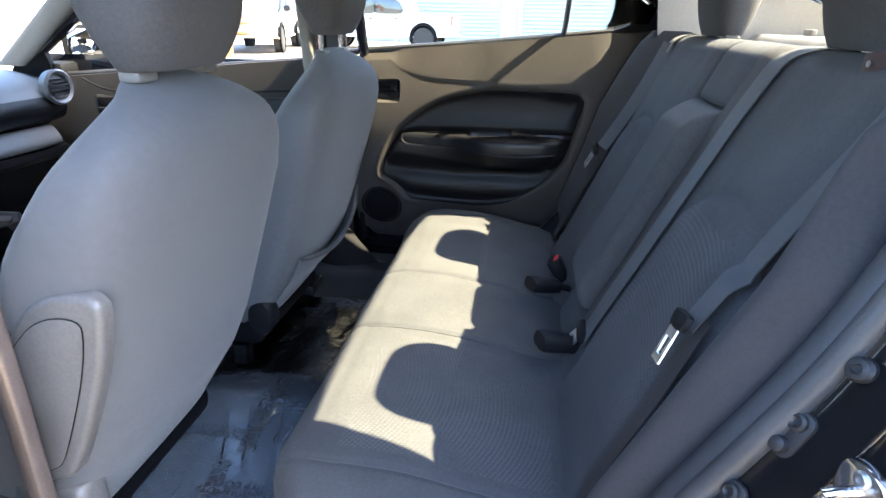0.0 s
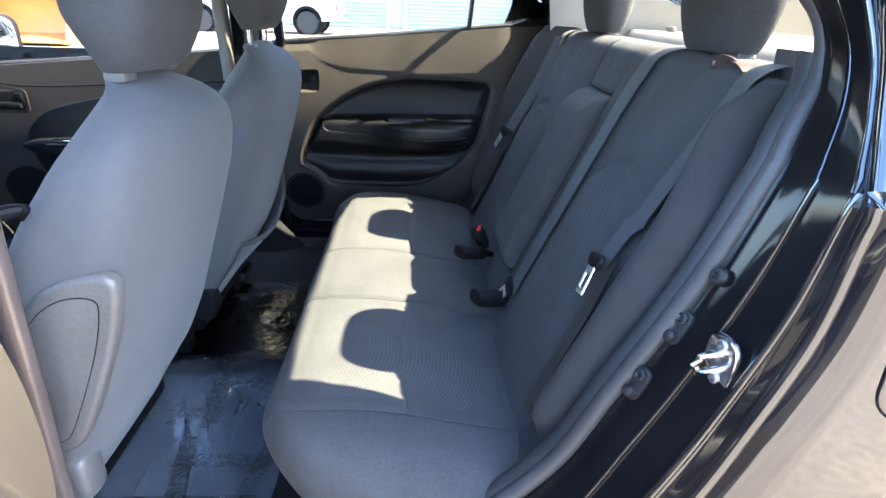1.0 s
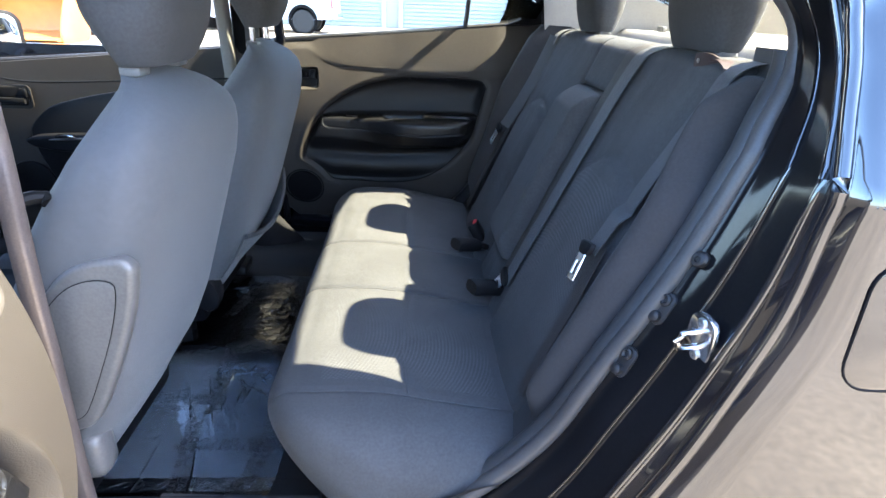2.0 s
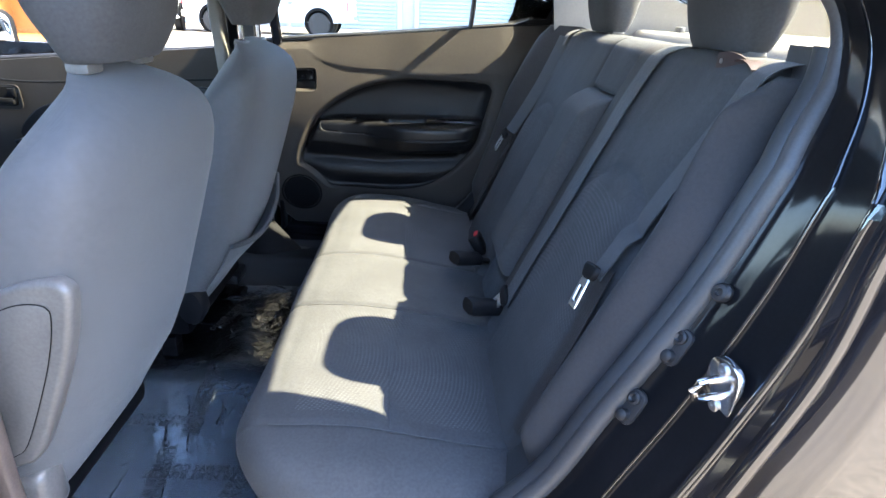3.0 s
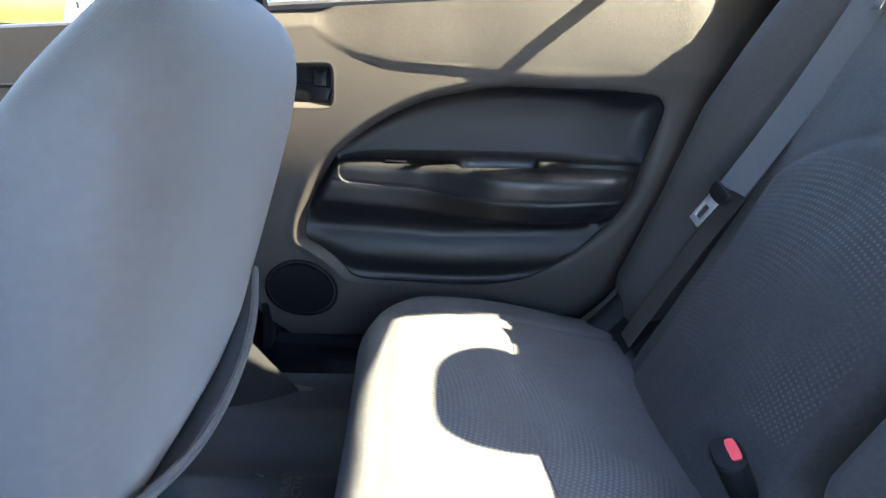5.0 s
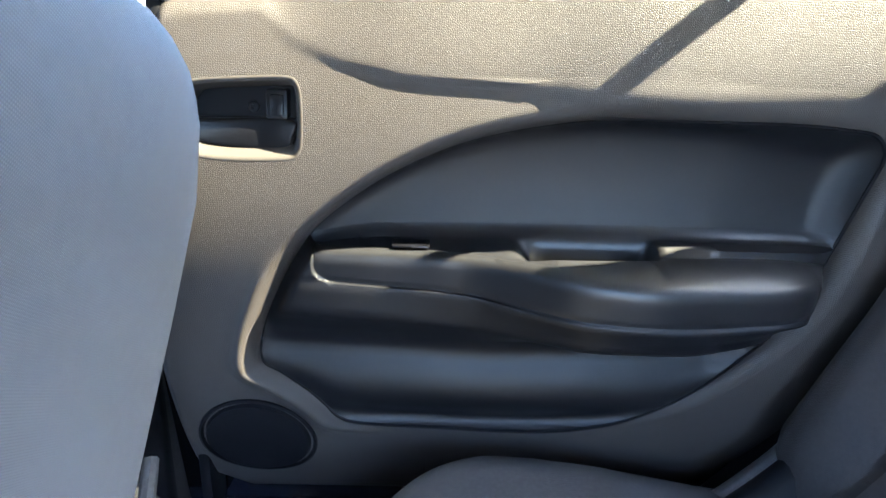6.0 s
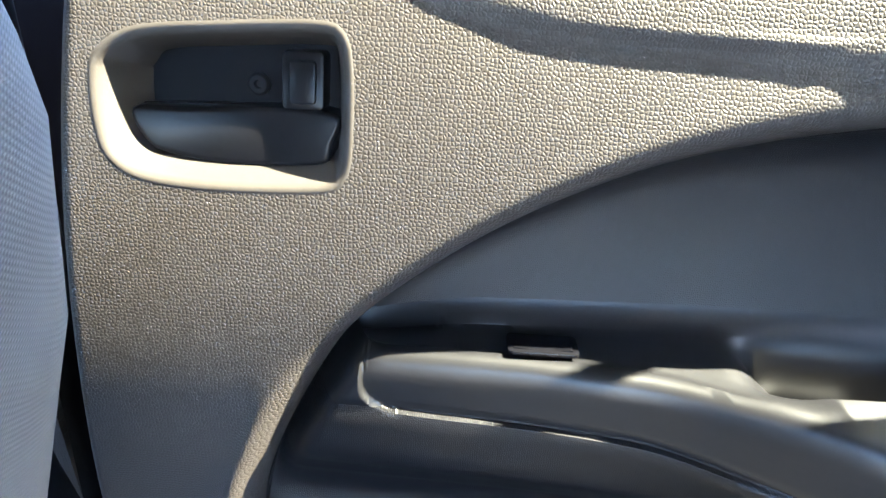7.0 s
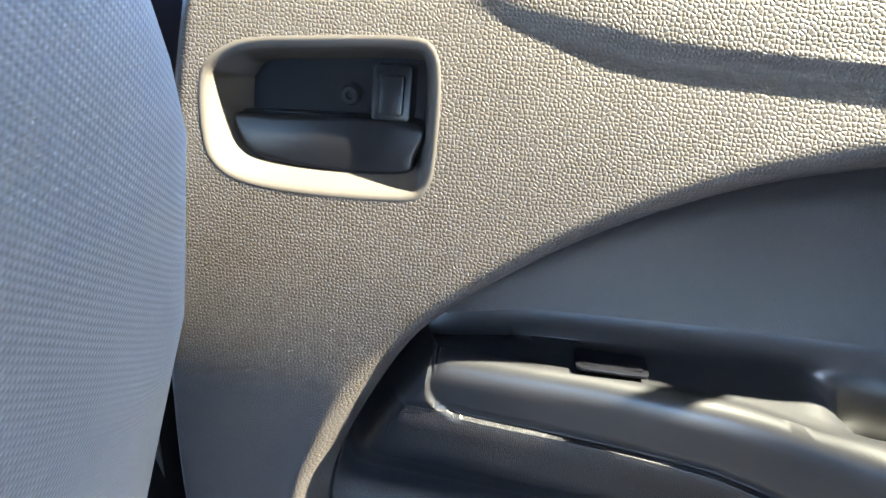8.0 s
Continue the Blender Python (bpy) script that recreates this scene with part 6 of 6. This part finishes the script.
def buckle(at, turn, tall, label, press=1.0):
    """A belt buckle: black rounded housing with a red press button at its tip."""
    b = thing("belt_buckle", label, "buckle", at, group="belt buckles")
    M = Matrix.Translation(at) @ Euler([radians(a) for a in turn]).to_matrix().to_4x4()
    rings = []
    for f, w, h in ((0, 0.016, 0.012), (0.02, 0.022, 0.016), (0.5, 0.025, 0.0175), (0.93, 0.0265, 0.018), (1.0, 0.024, 0.015)):
        rings.append([M @ Vector((-f * tall, a * w, c * h)) for a, c in rounded(2, 2, 0.7, 4)])
    part("housing", loft(rings), BLACK_SMOOTH, b)
    part("button", loft([[M @ Vector((-tall * f, a * 0.017 * (0.30 + 0.70 * press), (0.008 + c * 0.006) * press + c * 0.0026 * (1 - press))) for a, c in rounded(2, 2, 0.5, 3)] for f in (0.90, 1.003 + 0.02 * press)]), RED if press > 0.5 else BLACK_SMOOTH, b, "red press button" if press > 0.5 else "")
    part("stalk", tube([M @ Vector((0.07, 0, -0.01)), M @ Vector((0.0, 0, 0))], 0.010, 8), BLACK, b)
    return b


buckle((0.022, 0.142, 0.606), (0, 14, 30), 0.080, "black belt buckle lying on the bench", 0.15)
buckle((0.040, 0.200, 0.598), (0, 60, -10), 0.060, "upright black belt buckle with a red button")
buckle((0.052, -0.112, 0.602), (0, 14, 22), 0.085, "black belt buckle lying on the bench beside the centre belt", 0.3)
clip = thing("belt_clip", "steel and black clip at the foot of the centre belt", "belt clip", (0.05, -0.135, 0.62))
tongue(clip, -0.134, 0.640, 30, 0.056)

# ---- floor cover ----
cover = thing("floor_cover", "clear plastic protective film with printed warnings over the carpet", "floor cover", (-0.65, 0.1, 0.30))


crumple = random.Random(11)
CREASES = []
for k in range(46):
    if k < 26:      # bunched where the two sheets meet
        px, py, turn, size = -0.55 + crumple.uniform(-0.13, 0.09), -0.075 + crumple.gauss(0, 0.035), crumple.uniform(0, math.pi), crumple.uniform(0.010, 0.035)
    elif k < 36:    # long pulls
        px, py, turn, size = crumple.uniform(-0.75, -0.50), crumple.uniform(-0.48, -0.10), 1.9 + crumple.gauss(0, 0.18), crumple.uniform(0.03, 0.09)
    else:           # round the far seat's foot
        px, py, turn, size = crumple.uniform(-0.76, -0.50), crumple.uniform(0.28, 0.56), crumple.uniform(0, math.pi), crumple.uniform(0.012, 0.04)
    CREASES.append((px, py, math.cos(turn), math.sin(turn), size, crumple.uniform(0.003, 0.0065) * (1.0 if k < 26 else 0.45)))


def film_z(x, y):
    """Height of the film: soft swells, sharp creases where it is bunched, a few long folds."""
    z = 0.0045 + float(np.interp(y, [-0.60, -0.545, -0.525, -0.505, -0.47, -0.42], [0.405, 0.388, 0.364, 0.336, 0.313, 0.301])) + 0.0155 * math.exp(-((y - 0.02) / 0.10) ** 2) + 0.0035 * (noise.noise((x * 6, y * 6, 2.2)) + 0.7)
    bunch = math.exp(-((x + 0.55) / 0.12) ** 2 - ((y + 0.06) / 0.07) ** 2) + 0.5 * math.exp(-((x + 0.66) / 0.10) ** 2 - ((y - 0.50) / 0.09) ** 2) + 0.2 * math.exp(-((x + 0.72) / 0.08) ** 2 - ((y + 0.02) / 0.16) ** 2) + 0.02
    r1 = 1 - abs(noise.noise((x * 22, y * 13, 5.1))) * 2.2
    r2 = 1 - abs(noise.noise((x * 47 + y * 20, y * 31, 9.4))) * 2.2
    z += bunch * (0.0026 * max(0.0, r1) ** 3 + 0.0018 * max(0.0, r2) ** 3)
    for cx, cy, a, L, h in ((-0.655, -0.20, 1.92, 0.10, 0.006), (-0.69, -0.24, 1.95, 0.09, 0.006), (-0.63, -0.40, 1.80, 0.10, 0.007), (-0.60, -0.13, 1.90, 0.09, 0.008), (-0.74, 0.42, 0.2, 0.05, 0.007)):
        u = (x - cx) * math.sin(a) - (y - cy) * math.cos(a)
        v = (x - cx) * math.cos(a) + (y - cy) * math.sin(a)
        z += 0.5 * h * math.exp(-(u / 0.0035) ** 2 - (v / L) ** 2)
    for cx, cy, c, sn, L, h in CREASES:
        u = (x - cx) * sn - (y - cy) * c
        v = (x - cx) * c + (y - cy) * sn
        if abs(u) < 0.012 and abs(v) < 2 * L:
            z += h * math.exp(-abs(u) / 0.0022 - (v / L) ** 2)
    return z


gx, gy = np.linspace(-0.93, -0.452, 210), np.linspace(-0.535, 0.62, 400)
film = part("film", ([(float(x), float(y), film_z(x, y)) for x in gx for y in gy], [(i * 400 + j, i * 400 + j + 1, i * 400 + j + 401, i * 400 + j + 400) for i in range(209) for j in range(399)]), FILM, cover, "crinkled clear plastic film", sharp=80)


def printed(words, x, y, turn, size):
    cu = bpy.data.curves.new("print", "FONT")
    cu.body, cu.size, cu.align_x, cu.align_y, cu.space_line = words, size, "CENTER", "CENTER", 0.85
    tmp = bpy.data.objects.new("tmp", cu)
    scene.collection.objects.link(tmp)
    me = bpy.data.meshes.new_from_object(tmp.evaluated_get(bpy.context.evaluated_depsgraph_get()))
    bpy.data.objects.remove(tmp)
    c, s = math.cos(radians(turn)), math.sin(radians(turn))
    for v in me.vertices:
        px, py = x + c * v.co.x - s * v.co.y, y + s * v.co.x + c * v.co.y
        v.co = (px, py, film_z(px, py) + 0.0012)
    me.materials.append(INK)
    ob = new("printed_warning", me)
    ob.parent, ob.matrix_parent_inverse = cover, Matrix.Translation(cover.location).inverted()


WARN = "DEALER MUST REMOVE\nPROTECTIVE COVER"
for x, y, turn in ((-0.575, -0.325, 180), (-0.505, -0.40, 82), (-0.775, -0.17, 178), (-0.66, -0.36, 100), (-0.66, -0.10, 95), (-0.50, -0.14, 92), (-0.60, 0.33, 180), (-0.72, 0.34, 78), (-0.56, 0.50, 95)):
    printed(WARN, x, y, turn, 0.024)
